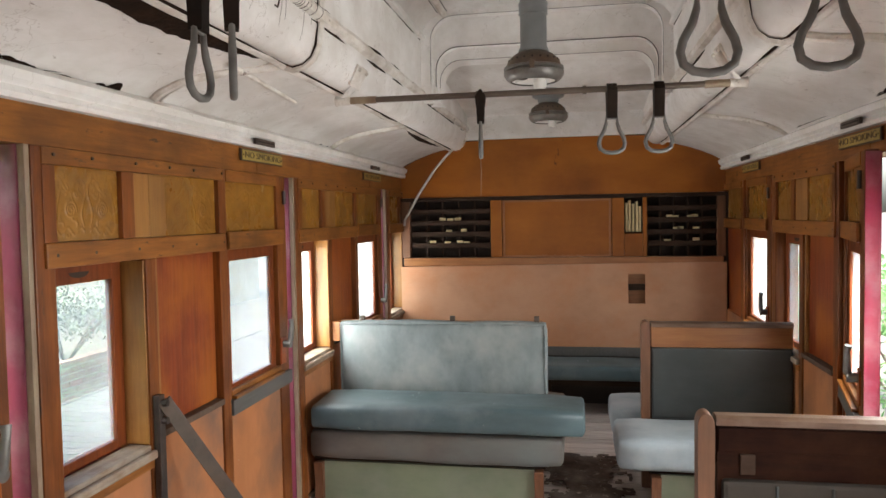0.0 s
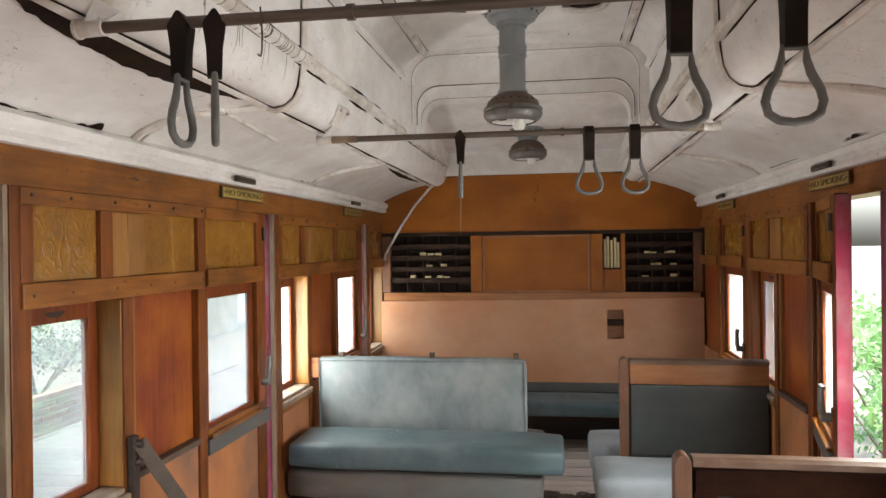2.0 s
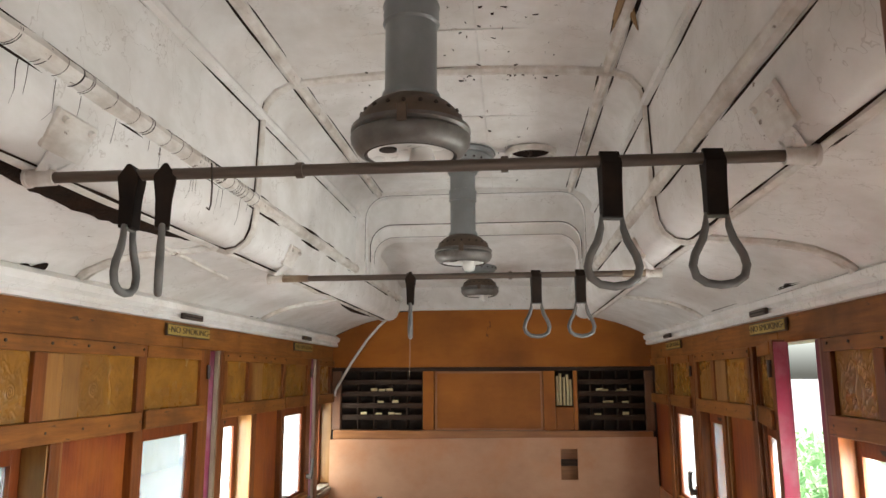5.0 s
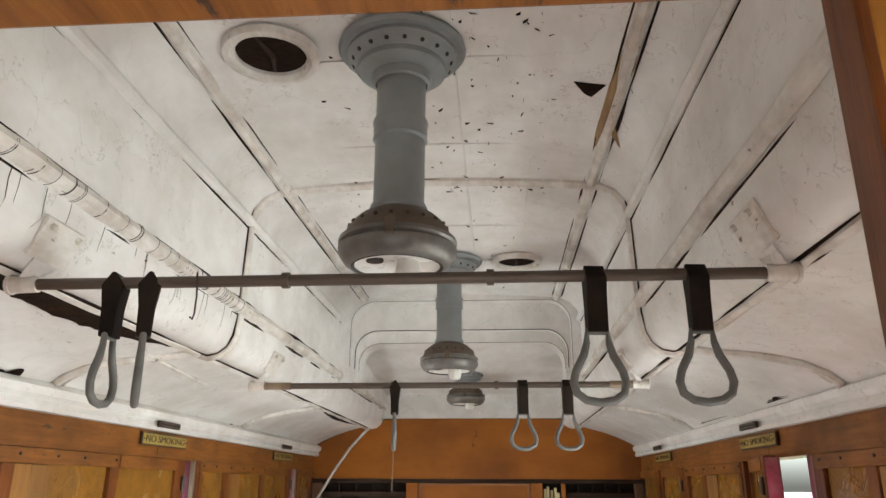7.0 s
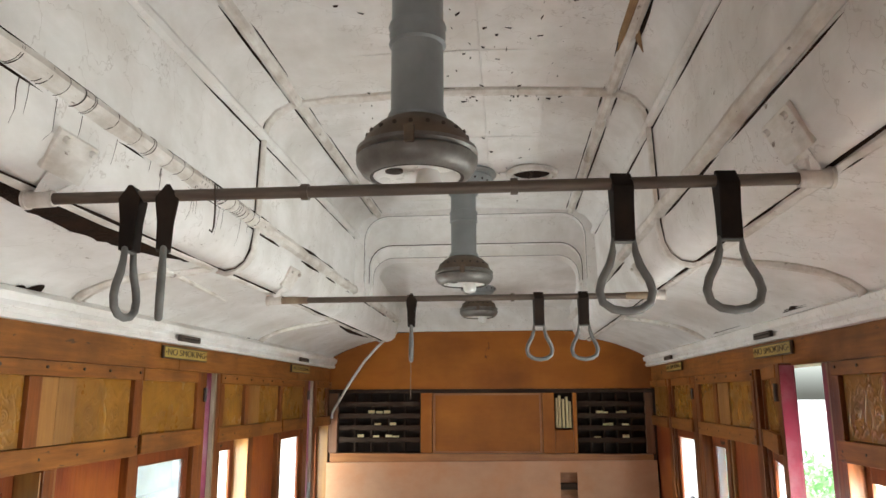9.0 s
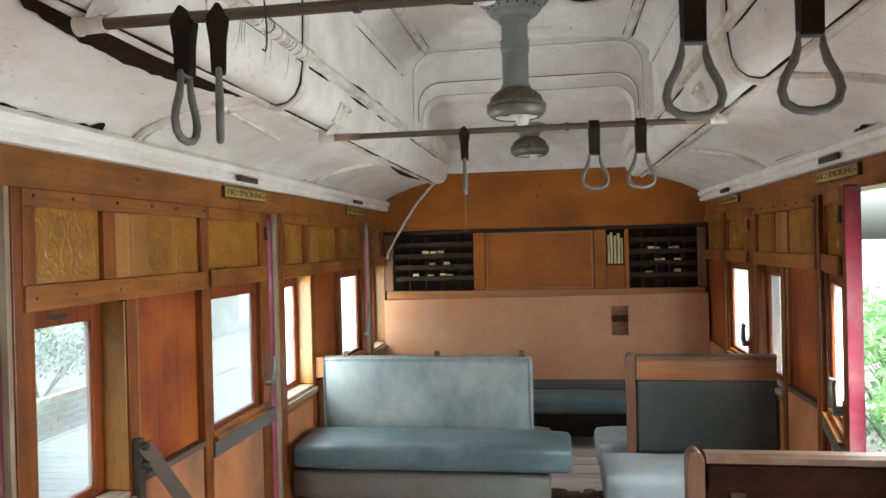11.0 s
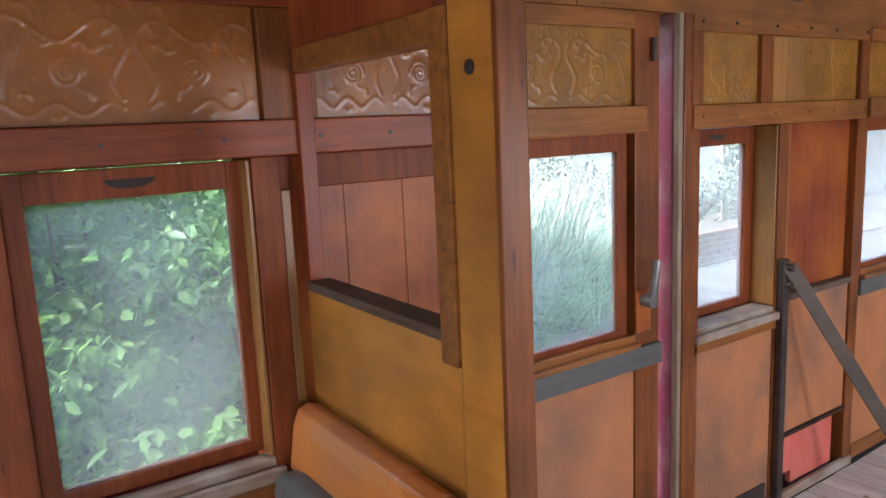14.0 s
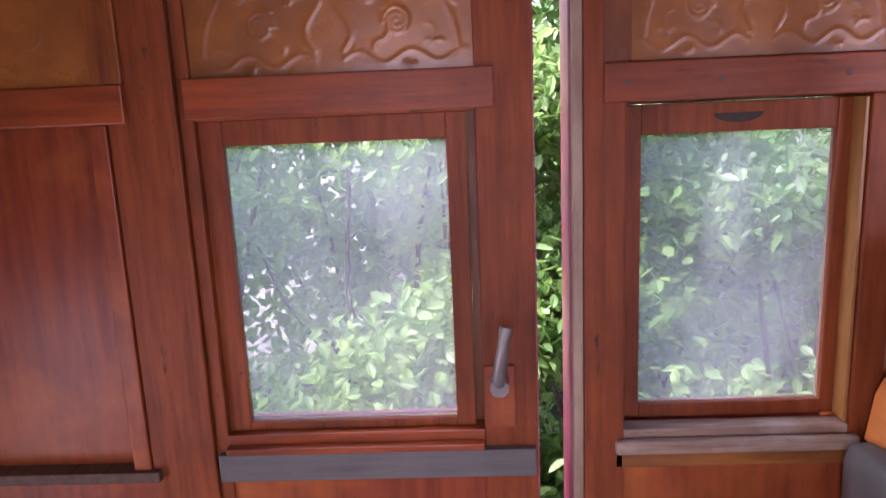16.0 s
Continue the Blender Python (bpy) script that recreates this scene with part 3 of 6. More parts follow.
# dark lines on beads, ribs and arch: cracked paint plus drawn edge shade
bm = bmesh.new()
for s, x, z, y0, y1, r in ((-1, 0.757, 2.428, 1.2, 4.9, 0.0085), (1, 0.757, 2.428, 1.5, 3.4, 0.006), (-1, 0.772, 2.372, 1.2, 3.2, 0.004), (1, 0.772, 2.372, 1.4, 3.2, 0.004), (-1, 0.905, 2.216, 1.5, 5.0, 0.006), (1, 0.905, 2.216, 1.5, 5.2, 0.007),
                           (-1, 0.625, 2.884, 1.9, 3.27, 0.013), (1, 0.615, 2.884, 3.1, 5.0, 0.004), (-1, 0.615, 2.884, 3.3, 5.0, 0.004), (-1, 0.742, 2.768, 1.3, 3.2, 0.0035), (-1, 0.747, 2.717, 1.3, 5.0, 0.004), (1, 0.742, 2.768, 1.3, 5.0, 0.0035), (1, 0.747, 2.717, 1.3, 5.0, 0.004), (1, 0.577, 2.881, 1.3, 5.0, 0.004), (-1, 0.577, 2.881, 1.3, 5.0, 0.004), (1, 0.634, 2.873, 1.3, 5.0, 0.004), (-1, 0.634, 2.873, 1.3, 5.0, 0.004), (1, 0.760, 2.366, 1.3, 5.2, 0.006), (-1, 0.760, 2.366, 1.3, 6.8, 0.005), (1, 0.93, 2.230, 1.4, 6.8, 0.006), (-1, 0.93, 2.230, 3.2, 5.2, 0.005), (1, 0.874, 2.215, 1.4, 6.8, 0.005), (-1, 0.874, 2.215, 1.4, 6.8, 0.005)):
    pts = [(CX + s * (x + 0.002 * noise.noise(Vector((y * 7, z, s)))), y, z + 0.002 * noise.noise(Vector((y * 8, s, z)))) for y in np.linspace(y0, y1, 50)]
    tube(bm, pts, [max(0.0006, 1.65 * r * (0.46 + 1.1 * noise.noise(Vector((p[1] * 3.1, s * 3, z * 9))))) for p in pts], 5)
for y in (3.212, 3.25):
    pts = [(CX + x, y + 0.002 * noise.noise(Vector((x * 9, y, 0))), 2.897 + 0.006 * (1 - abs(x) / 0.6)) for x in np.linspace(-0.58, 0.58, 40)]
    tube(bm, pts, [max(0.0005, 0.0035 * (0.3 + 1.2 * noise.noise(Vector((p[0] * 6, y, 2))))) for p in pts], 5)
# arch outlines, dark only to bring out the shade at its edges
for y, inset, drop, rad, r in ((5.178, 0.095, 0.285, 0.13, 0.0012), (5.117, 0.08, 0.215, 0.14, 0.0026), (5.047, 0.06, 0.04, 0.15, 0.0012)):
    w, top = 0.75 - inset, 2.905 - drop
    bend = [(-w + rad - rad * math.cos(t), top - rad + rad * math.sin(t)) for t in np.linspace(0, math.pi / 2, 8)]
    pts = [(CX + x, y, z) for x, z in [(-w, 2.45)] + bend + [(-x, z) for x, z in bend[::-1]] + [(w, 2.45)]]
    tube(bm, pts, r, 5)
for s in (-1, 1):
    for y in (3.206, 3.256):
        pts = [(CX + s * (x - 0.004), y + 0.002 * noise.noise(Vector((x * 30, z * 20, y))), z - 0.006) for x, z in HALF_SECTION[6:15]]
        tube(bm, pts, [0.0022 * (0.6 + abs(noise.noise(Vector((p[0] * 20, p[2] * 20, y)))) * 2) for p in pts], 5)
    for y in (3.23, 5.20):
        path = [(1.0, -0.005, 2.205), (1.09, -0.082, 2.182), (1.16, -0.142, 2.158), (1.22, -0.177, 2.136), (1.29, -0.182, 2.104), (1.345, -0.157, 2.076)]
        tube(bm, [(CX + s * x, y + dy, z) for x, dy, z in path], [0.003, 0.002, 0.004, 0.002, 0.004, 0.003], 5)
structure("crack_and_edge_lines", bm, rot_and_shade, "dark cracked-paint lines along the beads, with edge shade drawn on ribs and arch", "damage")
# rusty drips under the bead and creases round it
bm = bmesh.new()
s = -1
for i in range(26):
    y, q = rg.uniform(1.3, 3.2), rg.uniform(0.15, 1.0)
    run = [(0.757, 2.368), (0.760, 2.34), (0.765, 2.30), (0.775, 2.272), (0.787, 2.248)][: 2 + int(q * 3)]
    tube(bm, [(CX + s * (x - 0.0015), y + 0.004 * k * rg.uniform(-1, 1), z) for k, (x, z) in enumerate(run)], [0.0008 * (1 - 0.8 * k / len(run)) for k in range(len(run))], 5)
for i in range(46):
    y, r = rg.uniform(1.3, 3.2), 0.0275
    ring = [(CX - 0.753 + r * math.cos(t), y + 0.01 * math.sin(t), 2.398 + r * math.sin(t)) for t in np.linspace(-2.2, 1.2, 10)]
    tube(bm, ring, rg.uniform(0.0005, 0.0012), 4)
structure("paint_drips", bm, iron, "rusty drips and creases along the painted bead", "damage")
# curled paint flakes under the roof
bm = bmesh.new()
for i in range(170):
    if i < 110:
        x, y = rg.uniform(-0.5, 0.6), rg.uniform(1.9, 3.25)
        if rg.random() < 0.5:
            x = abs(x)
    elif i < 140:
        x, y = rg.uniform(-0.55, 0.55), 3.27 + rg.uniform(0, 0.06)
    else:
        x, y = rg.uniform(-0.5, 0.5), rg.uniform(3.3, 4.9)
    l, w, a = rg.uniform(0.003, 0.013), rg.uniform(0.001, 0.003), rg.uniform(0, 3.14)
    z = 2.896 - 0.0
    dx, dy = math.cos(a) * l, math.sin(a) * l
    v = [bm.verts.new(p) for p in ((x - dx - dy * 0.2, y - dy, z), (x + dx, y + dy + dx * 0.2, z), (x + dx * 0.7, y + dy * 0.7 + w, z - rg.uniform(0.002, 0.008)), (x - dx * 0.6, y - dy * 0.6 + w, z - rg.uniform(0.002, 0.008)))]
    bm.faces.new(v)
tagged(link("paint_flakes", bm, rot_and_shade), "small dark curled flakes of paint hanging under the roof", "paint flakes", "", "stuff")
# split timber showing at the roof edge
st = thing("split_timber", (0.57, 2.6, 2.89), "bare splintered timber torn out of the white roof edge", "timber")
for pts, r in ((((0.575, 2.2, 2.895), (0.57, 2.5, 2.885), (0.56, 2.77, 2.88), (0.553, 2.97, 2.888)), (0.022, 0.024, 0.016, 0.003)),
               (((0.57, 2.68, 2.882), (0.60, 2.78, 2.868), (0.635, 2.88, 2.86)), (0.014, 0.012, 0.002)), (((0.575, 2.15, 2.895), (0.59, 2.4, 2.88), (0.585, 2.62, 2.884)), (0.018, 0.016, 0.002))):
    part("splinter", tube(bmesh.new(), pts, list(r), 5), split_wood, st, "pale splintered wood")
for x, y, l in ((0.49, 2.50, 0.05), (0.625, 2.50, 0.03), (0.69, 3.2, 0.03), (0.72, 3.15, 0.025)):
    bm = bmesh.new()
    v = [bm.verts.new(p) for p in ((x - l, y - 0.02, 2.886), (x + l, y, 2.882), (x + 0.2 * l, y + 0.05, 2.87), (x - 0.3 * l, y + 0.02, 2.866))]
    bm.faces.new(v)
    part("torn_edge", bm, rot_and_shade, st, "dark torn edge")

bm = bmesh.new()
for x in (-0.36, -0.12, 0.12, 0.36):
    tube(bm, [(CX + x, y, 2.893 + 0.012 * (1 - abs(x)) - 0.004) for y in np.linspace(1.25, 5.05, 20)], 0.0028, 6)
for y in (1.75, 2.35, 2.9, 3.75, 4.3, 4.8):
    tube(bm, [(CX + x, y, 2.893 + 0.012 * (1 - abs(x)) - 0.004) for x in np.linspace(-0.55, 0.55, 12)], 0.0028, 6)
structure("trim_roof_panels", bm, white, "faint pressed panel lines on the white roof", "trim", smooth=True)

# ---- side walls ----


def relief(y0, y1, z0, z1, x, s, repeat=1):
    """A pressed panel with scrolls and spirals standing out of it."""
    w, h = y1 - y0, z1 - z0
    ny, nz = 130, 64
    yy, zz = np.meshgrid(np.linspace(0, 1, ny), np.linspace(0, 1, nz), indexing="ij")
    height = np.zeros_like(yy)
    leaf = random.Random(5)

    def stroke(py, pz, width, amp):
        nonlocal height
        for a, b in zip(py, pz):
            d = ((yy - a) * w) ** 2 + ((zz - b) * h) ** 2
            height = np.maximum(height, amp * np.exp(-d / (2 * width**2)))

    for c in range(repeat):
        for m in (-1, 1):
            o, k = (c + 0.5) / repeat, m * 0.5 / repeat
            t = np.linspace(0.3, 5.0 * math.pi, 110)
            r = 0.003 + 0.0021 * t
            stroke(o + k * 0.48 + m * r * np.cos(t) / w * 0.75, 0.42 + r * np.sin(t) / h * 0.8, 0.0024, 1.0)
            u = np.linspace(0, 1, 70)
            stroke(o + k * (0.05 + 0.9 * u), 0.76 + 0.09 * np.sin(u * 9), 0.0028, 0.8)
            stroke(o + k * (0.1 + 0.85 * u), 0.13 + 0.05 * np.sin(u * 14), 0.0028, 0.6)
            for q in range(26):
                a0, py, pz, rr = leaf.uniform(0, 6.28), leaf.uniform(0.06, 0.95), leaf.uniform(0.08, 0.92), leaf.uniform(0.006, 0.018)
                tt = np.linspace(0, leaf.uniform(1.6, 3.4), 22)
                stroke(o + k * py + m * rr * np.cos(a0 + tt) / w, pz + rr * np.sin(a0 + tt) / h, leaf.uniform(0.002, 0.003), leaf.uniform(0.3, 0.75))
            leaf.seed(5)
            stroke(o + k * (0.90 - 0.2 * u * u), 0.2 + 0.55 * u, 0.0026, 0.55)
            stroke(o + k * (0.1 + 0.06 * np.sin(u * 6)), 0.2 + 0.6 * u, 0.003, 0.7)
    bm = bmesh.new()
    vs = [[bm.verts.new((x - s * 0.0023 * height[i, j], y0 + w * yy[i, j], z0 + h * zz[i, j])) for j in range(nz)] for i in range(ny)]
    for i in range(ny - 1):
        for j in range(nz - 1):
            bm.faces.new((vs[i][j], vs[i + 1][j], vs[i + 1][j + 1], vs[i][j + 1])).smooth = True
    return bm


def lever(s, x, y, z, parent, far=1):
    """A cranked door handle on its plate."""
    plate = part("handle_plate", boxes((x - s * 0.004, x + s * 0.01, y - 0.032, y + 0.035, z - 0.16, z - 0.02)), wood_red, parent, "red-brown handle block", bevel=0.004)
    bm = bmesh.new()
    tube(bm, [(x, y, z - 0.055), (x - s * 0.03, y, z - 0.055), (x - s * 0.042, y, z - 0.03), (x - s * 0.045, y + 0.012 * far, z + 0.05), (x - s * 0.04, y + 0.018 * far, z + 0.075)],
         [0.018, 0.016, 0.015, 0.012, 0.015], 12)
    tube(bm, [(x, y, z - 0.055), (x - s * 0.045, y, z - 0.055)], 0.02, 14)
    part("door_handle", bm, steel, parent, "dull grey cranked metal handle", smooth=True)


def door(s, k, swing=0.0, drop=0.0):
    """A side door: hinge at -f, handle at +f along the wall; f turns it round for the other side."""
    f = -s
    yc = DOORS[k]
    along, pressed = (wood_rear, emboss_rear) if k == 1 else (wood_along, emboss)
    X = lambda d: s * (HALF + d)
    Y = lambda u: yc + f * u
    d = thing(f"door_{k + 1}" if s < 0 else f"door_{k + 6}", (X(0.02), Y(-0.335), 0.0), "varnished wooden carriage door with embossed panel and dusty window", "door", "carriage doors", "structure")
    for u0, u1 in ((-0.338, -0.310), (0.252, 0.365)):
        part("stile", boxes((X(0.012), X(0.06), Y(u0), Y(u1), 0.0, 1.8675)), wood_sash if k == 1 else wood_up, d, bevel=0.003)
    for z0, z1, m in ((1.815, 1.8675, along), (1.505, 1.585, along), (0.83 - drop, 0.865 - drop, along), (0.0, 0.06, along)):
        part("rail", boxes((X(0.009), X(0.06), Y(-0.310), Y(0.252), z0, z1)), m, d, bevel=0.003)
    part("cover_rail", boxes((X(-0.006), X(0.009), Y(-0.32), Y(0.29), 1.51, 1.588)), along, d, bevel=0.003)
    part("embossed_panel", relief(min(Y(-0.310), Y(0.252)), max(Y(-0.310), Y(0.252)), 1.585, 1.815, X(0.026), s), pressed, d, "glossy embossed gold-brown panel with scrolls")
    sash = part("window_sash", boxes((X(0.03), X(0.055), Y(-0.310), Y(-0.262), 0.865 - drop, 1.505), (X(0.03), X(0.055), Y(0.192), Y(0.234), 0.865 - drop, 1.505),
                                     (X(0.03), X(0.055), Y(-0.262), Y(0.192), 1.452, 1.505), (X(0.03), X(0.055), Y(-0.262), Y(0.192), 0.865 - drop, 0.885 - drop)), wood_sash, d, bevel=0.003)
    part("sash_groove", boxes((X(0.052), X(0.06), Y(0.2345), Y(0.2515), 0.865 - drop, 1.505)), wood_up, d, "groove beside the sash")
    g = part("pane", boxes((X(0.042), X(0.046), Y(-0.262), Y(0.192), 0.885 - drop, 1.452)), glass, sash, "dusty window glass")
    g.visible_shadow = False
    part("sill_strip", boxes((X(-0.008), X(0.02), Y(-0.33), Y(0.36), 0.755 - drop * 0.8, 0.825 - drop)), slate, d, "grey-blue painted sill strip", bevel=0.003)
    part("sill", boxes((X(-0.014), X(0.03), Y(-0.31), Y(0.25), 0.827 - drop, 0.842 - drop)), along, d, bevel=0.003)
    part("lower_panel", boxes((X(0.02), X(0.05), Y(-0.310), Y(0.252), 0.06, 0.83 - drop)), wood_red if k == 1 else ply, d)
    part("outer_skin", boxes((X(0.062), X(0.075), Y(-0.33), Y(0.33), 0.0, 0.85), (X(0.062), X(0.075), Y(-0.33), Y(0.33), 1.5, 1.86), (X(0.062), X(0.075), Y(0.25), Y(0.33), 0.85, 1.5), (X(0.016), X(0.062), Y(0.3655), Y(0.3685), 0.0, 1.86)), pink, d, "crimson-painted outer face")
    lever(s, X(0.009), Y(0.284), 1.03 - drop, d, f)
    hinge = bmesh.new()
    tube(hinge, [(X(0.0), Y(0.325), 1.72), (X(0.0), Y(0.325), 1.79)], 0.009, 10)
    part("latch", hinge, iron, d, "small dark iron latch")
    if swing:
        d.matrix_basis = d.matrix_basis @ pose(0, 0, 0, 0, 0, swing)
    return d


def sign(s, yc):
    X = lambda d: s * (HALF + d)
    b = thing("no_smoking_sign", (X(-0.004), yc, 1.92), "small gold enamel sign lettered NO SMOKING in dark paint", "sign", "no smoking signs")
    part("plate", boxes((X(-0.016), X(-0.004), yc - 0.238, yc + 0.238, 1.917, 1.974)), sign_mat, b, "dark sign plate", bevel=0.002)
    part("field", boxes((X(-0.0185), X(-0.016), yc - 0.231, yc + 0.231, 1.923, 1.968)), sign_field, b)
    cu = bpy.data.curves.new("lettering", "FONT")
    cu.body, cu.size, cu.align_x, cu.align_y, cu.extrude = "NO SMOKING", 0.044, "CENTER", "CENTER", 0.0008
    cu.materials.append(sign_mat)
    t = new("lettering", cu)
    t.parent = b
    t.matrix_basis = pose(-s * 0.0155, 0, 0.0255, 90, 0, 90 if s < 0 else -90) @ Matrix.Diagonal((1.5, 0.95, 1, 1))
    for sc in (yc - 0.22, yc + 0.22):
        screw = bmesh.new()
        tube(screw, [(X(-0.0185), sc, 1.9455), (X(-0.0205), sc, 1.9455)], 0.004, 8)
        part("screw", screw, iron, b)


def vent(s, yc):
    X = lambda d: s * (HALF + d)
    v = thing("cornice_vent", (X(-0.05), yc, 2.01), "small slotted brass vent in the white cornice", "vent", "cornice vents")
    part("frame", boxes((X(-0.066), X(-0.05), yc - 0.11, yc + 0.11, 1.996, 2.024)), iron, v, "dark tarnished frame", bevel=0.004)
    for z0, m in ((2.0, brass_old), (2.0075, black_void), (2.015, brass_old)):
        part("slot", boxes((X(-0.069), X(-0.064), yc - 0.095, yc + 0.095, z0, z0 + 0.005)), m, v)


def window(s, k, name, Y, u0, u1):
    X = lambda d: s * (HALF + d)
    w = thing(name, (X(0.05), Y(u0), 0.8), "sliding wooden carriage window with dusty glass and worn sill", "window", "carriage windows", "structure")
    dd, g0, g1 = (0.042, u0 + 0.075, u1 - 0.058) if (s < 0 and k >= 1) else (0.0, u0 + 0.04, u1 - 0.035)
    for a, b in ((u0, g0), (g1, u1)):
        part("sash_stile", boxes((X(0.05 + dd), X(0.08 + dd), Y(a), Y(b), 0.83, 1.50)), wood_sash, w, bevel=0.003)
    part("sash_top", boxes((X(0.05 + dd), X(0.08 + dd), Y(g0), Y(g1), 1.44, 1.50)), wood_sash, w, bevel=0.003)
    part("sash_bottom", boxes((X(0.05 + dd), X(0.08 + dd), Y(g0), Y(g1), 0.828, 0.86)), wood_sash, w, bevel=0.003)
    part("reveal", boxes((X(0.002), X(0.05 + dd), Y(u1 - 0.008), Y(u1), 0.83, 1.50)), wood_pale, w, "pale varnished reveal", bevel=0.002)
    slot = bmesh.new()
    um = (u0 + u1) / 2
    pts = [(X(0.0485 + dd), Y(um + 0.05 * math.cos(t)), 1.478 - 0.02 * math.sin(t)) for t in np.linspace(0, math.pi, 9)]
    vs = [slot.verts.new(p) for p in pts] + [slot.verts.new((p[0] + s * 0.004, p[1], p[2])) for p in pts]
    slot.faces.new(vs[:9])
    for i in range(8):
        slot.faces.new((vs[i], vs[i + 1], vs[i + 10], vs[i + 9]))
    part("finger_slot", slot, black_void, w, "dark finger slot")
    g = part("pane", boxes((X(0.063 + dd), X(0.067 + dd), Y(g0), Y(g1), 0.86, 1.44)), glass, w, "dusty window glass")
    g.visible_shadow = False
    part("window_sill", boxes((X(0.0), X(0.05 + dd), Y(u0 - 0.01), Y(u1 + 0.01), 0.802, 0.824)), dusty_sill, w, "dusty weathered sill", bevel=0.006)
    part("sill_nosing", boxes((X(-0.022), X(0.0), Y(u0 - 0.02), Y(u1 + 0.02), 0.775, 0.806)), dusty_sill, w, bevel=0.007)
    part("sill_apron", boxes((X(-0.008), X(0.0), Y(u0 - 0.02), Y(u1 + 0.02), 0.74, 0.773)), wood_along, w, bevel=0.003)
    return w


def shutter(s, k, Y, u0, u1):
    X = lambda d: s * (HALF + d)
    w = thing("window_shutter", (X(0.04), Y(u0), 0.85), "closed red-brown wooden window shutter", "shutter", "window shutters")
    top = 1.43 if (k == 0 and s < 0) else 1.505
    if top < 1.5:
        part("top_rail", boxes((X(0.02), X(0.05), Y(u0), Y(u1), 1.43, 1.505)), wood_sash, w, "dark top rail", bevel=0.003)
    part("edge_bead", boxes((X(0.006), X(0.026), Y(u0), Y(u0 + 0.022), 0.86, top)), wood_pale, w, bevel=0.003)
    nb = 3 if top < 1.5 else 1
    for i in range(nb):
        a, b = u0 + (u1 - u0) * i / nb, u0 + (u1 - u0) * (i + 1) / nb
        part("plank", boxes((X(0.026), X(0.045), Y(a + 0.0006), Y(b - 0.0006), 0.86, top)), wood_red, w, bevel=0.0012)
    part("ledge", boxes((X(-0.012), X(0.05), Y(u0), Y(u1), 0.832, 0.858)), wood_sill, w, "dusty dark ledge", bevel=0.004)


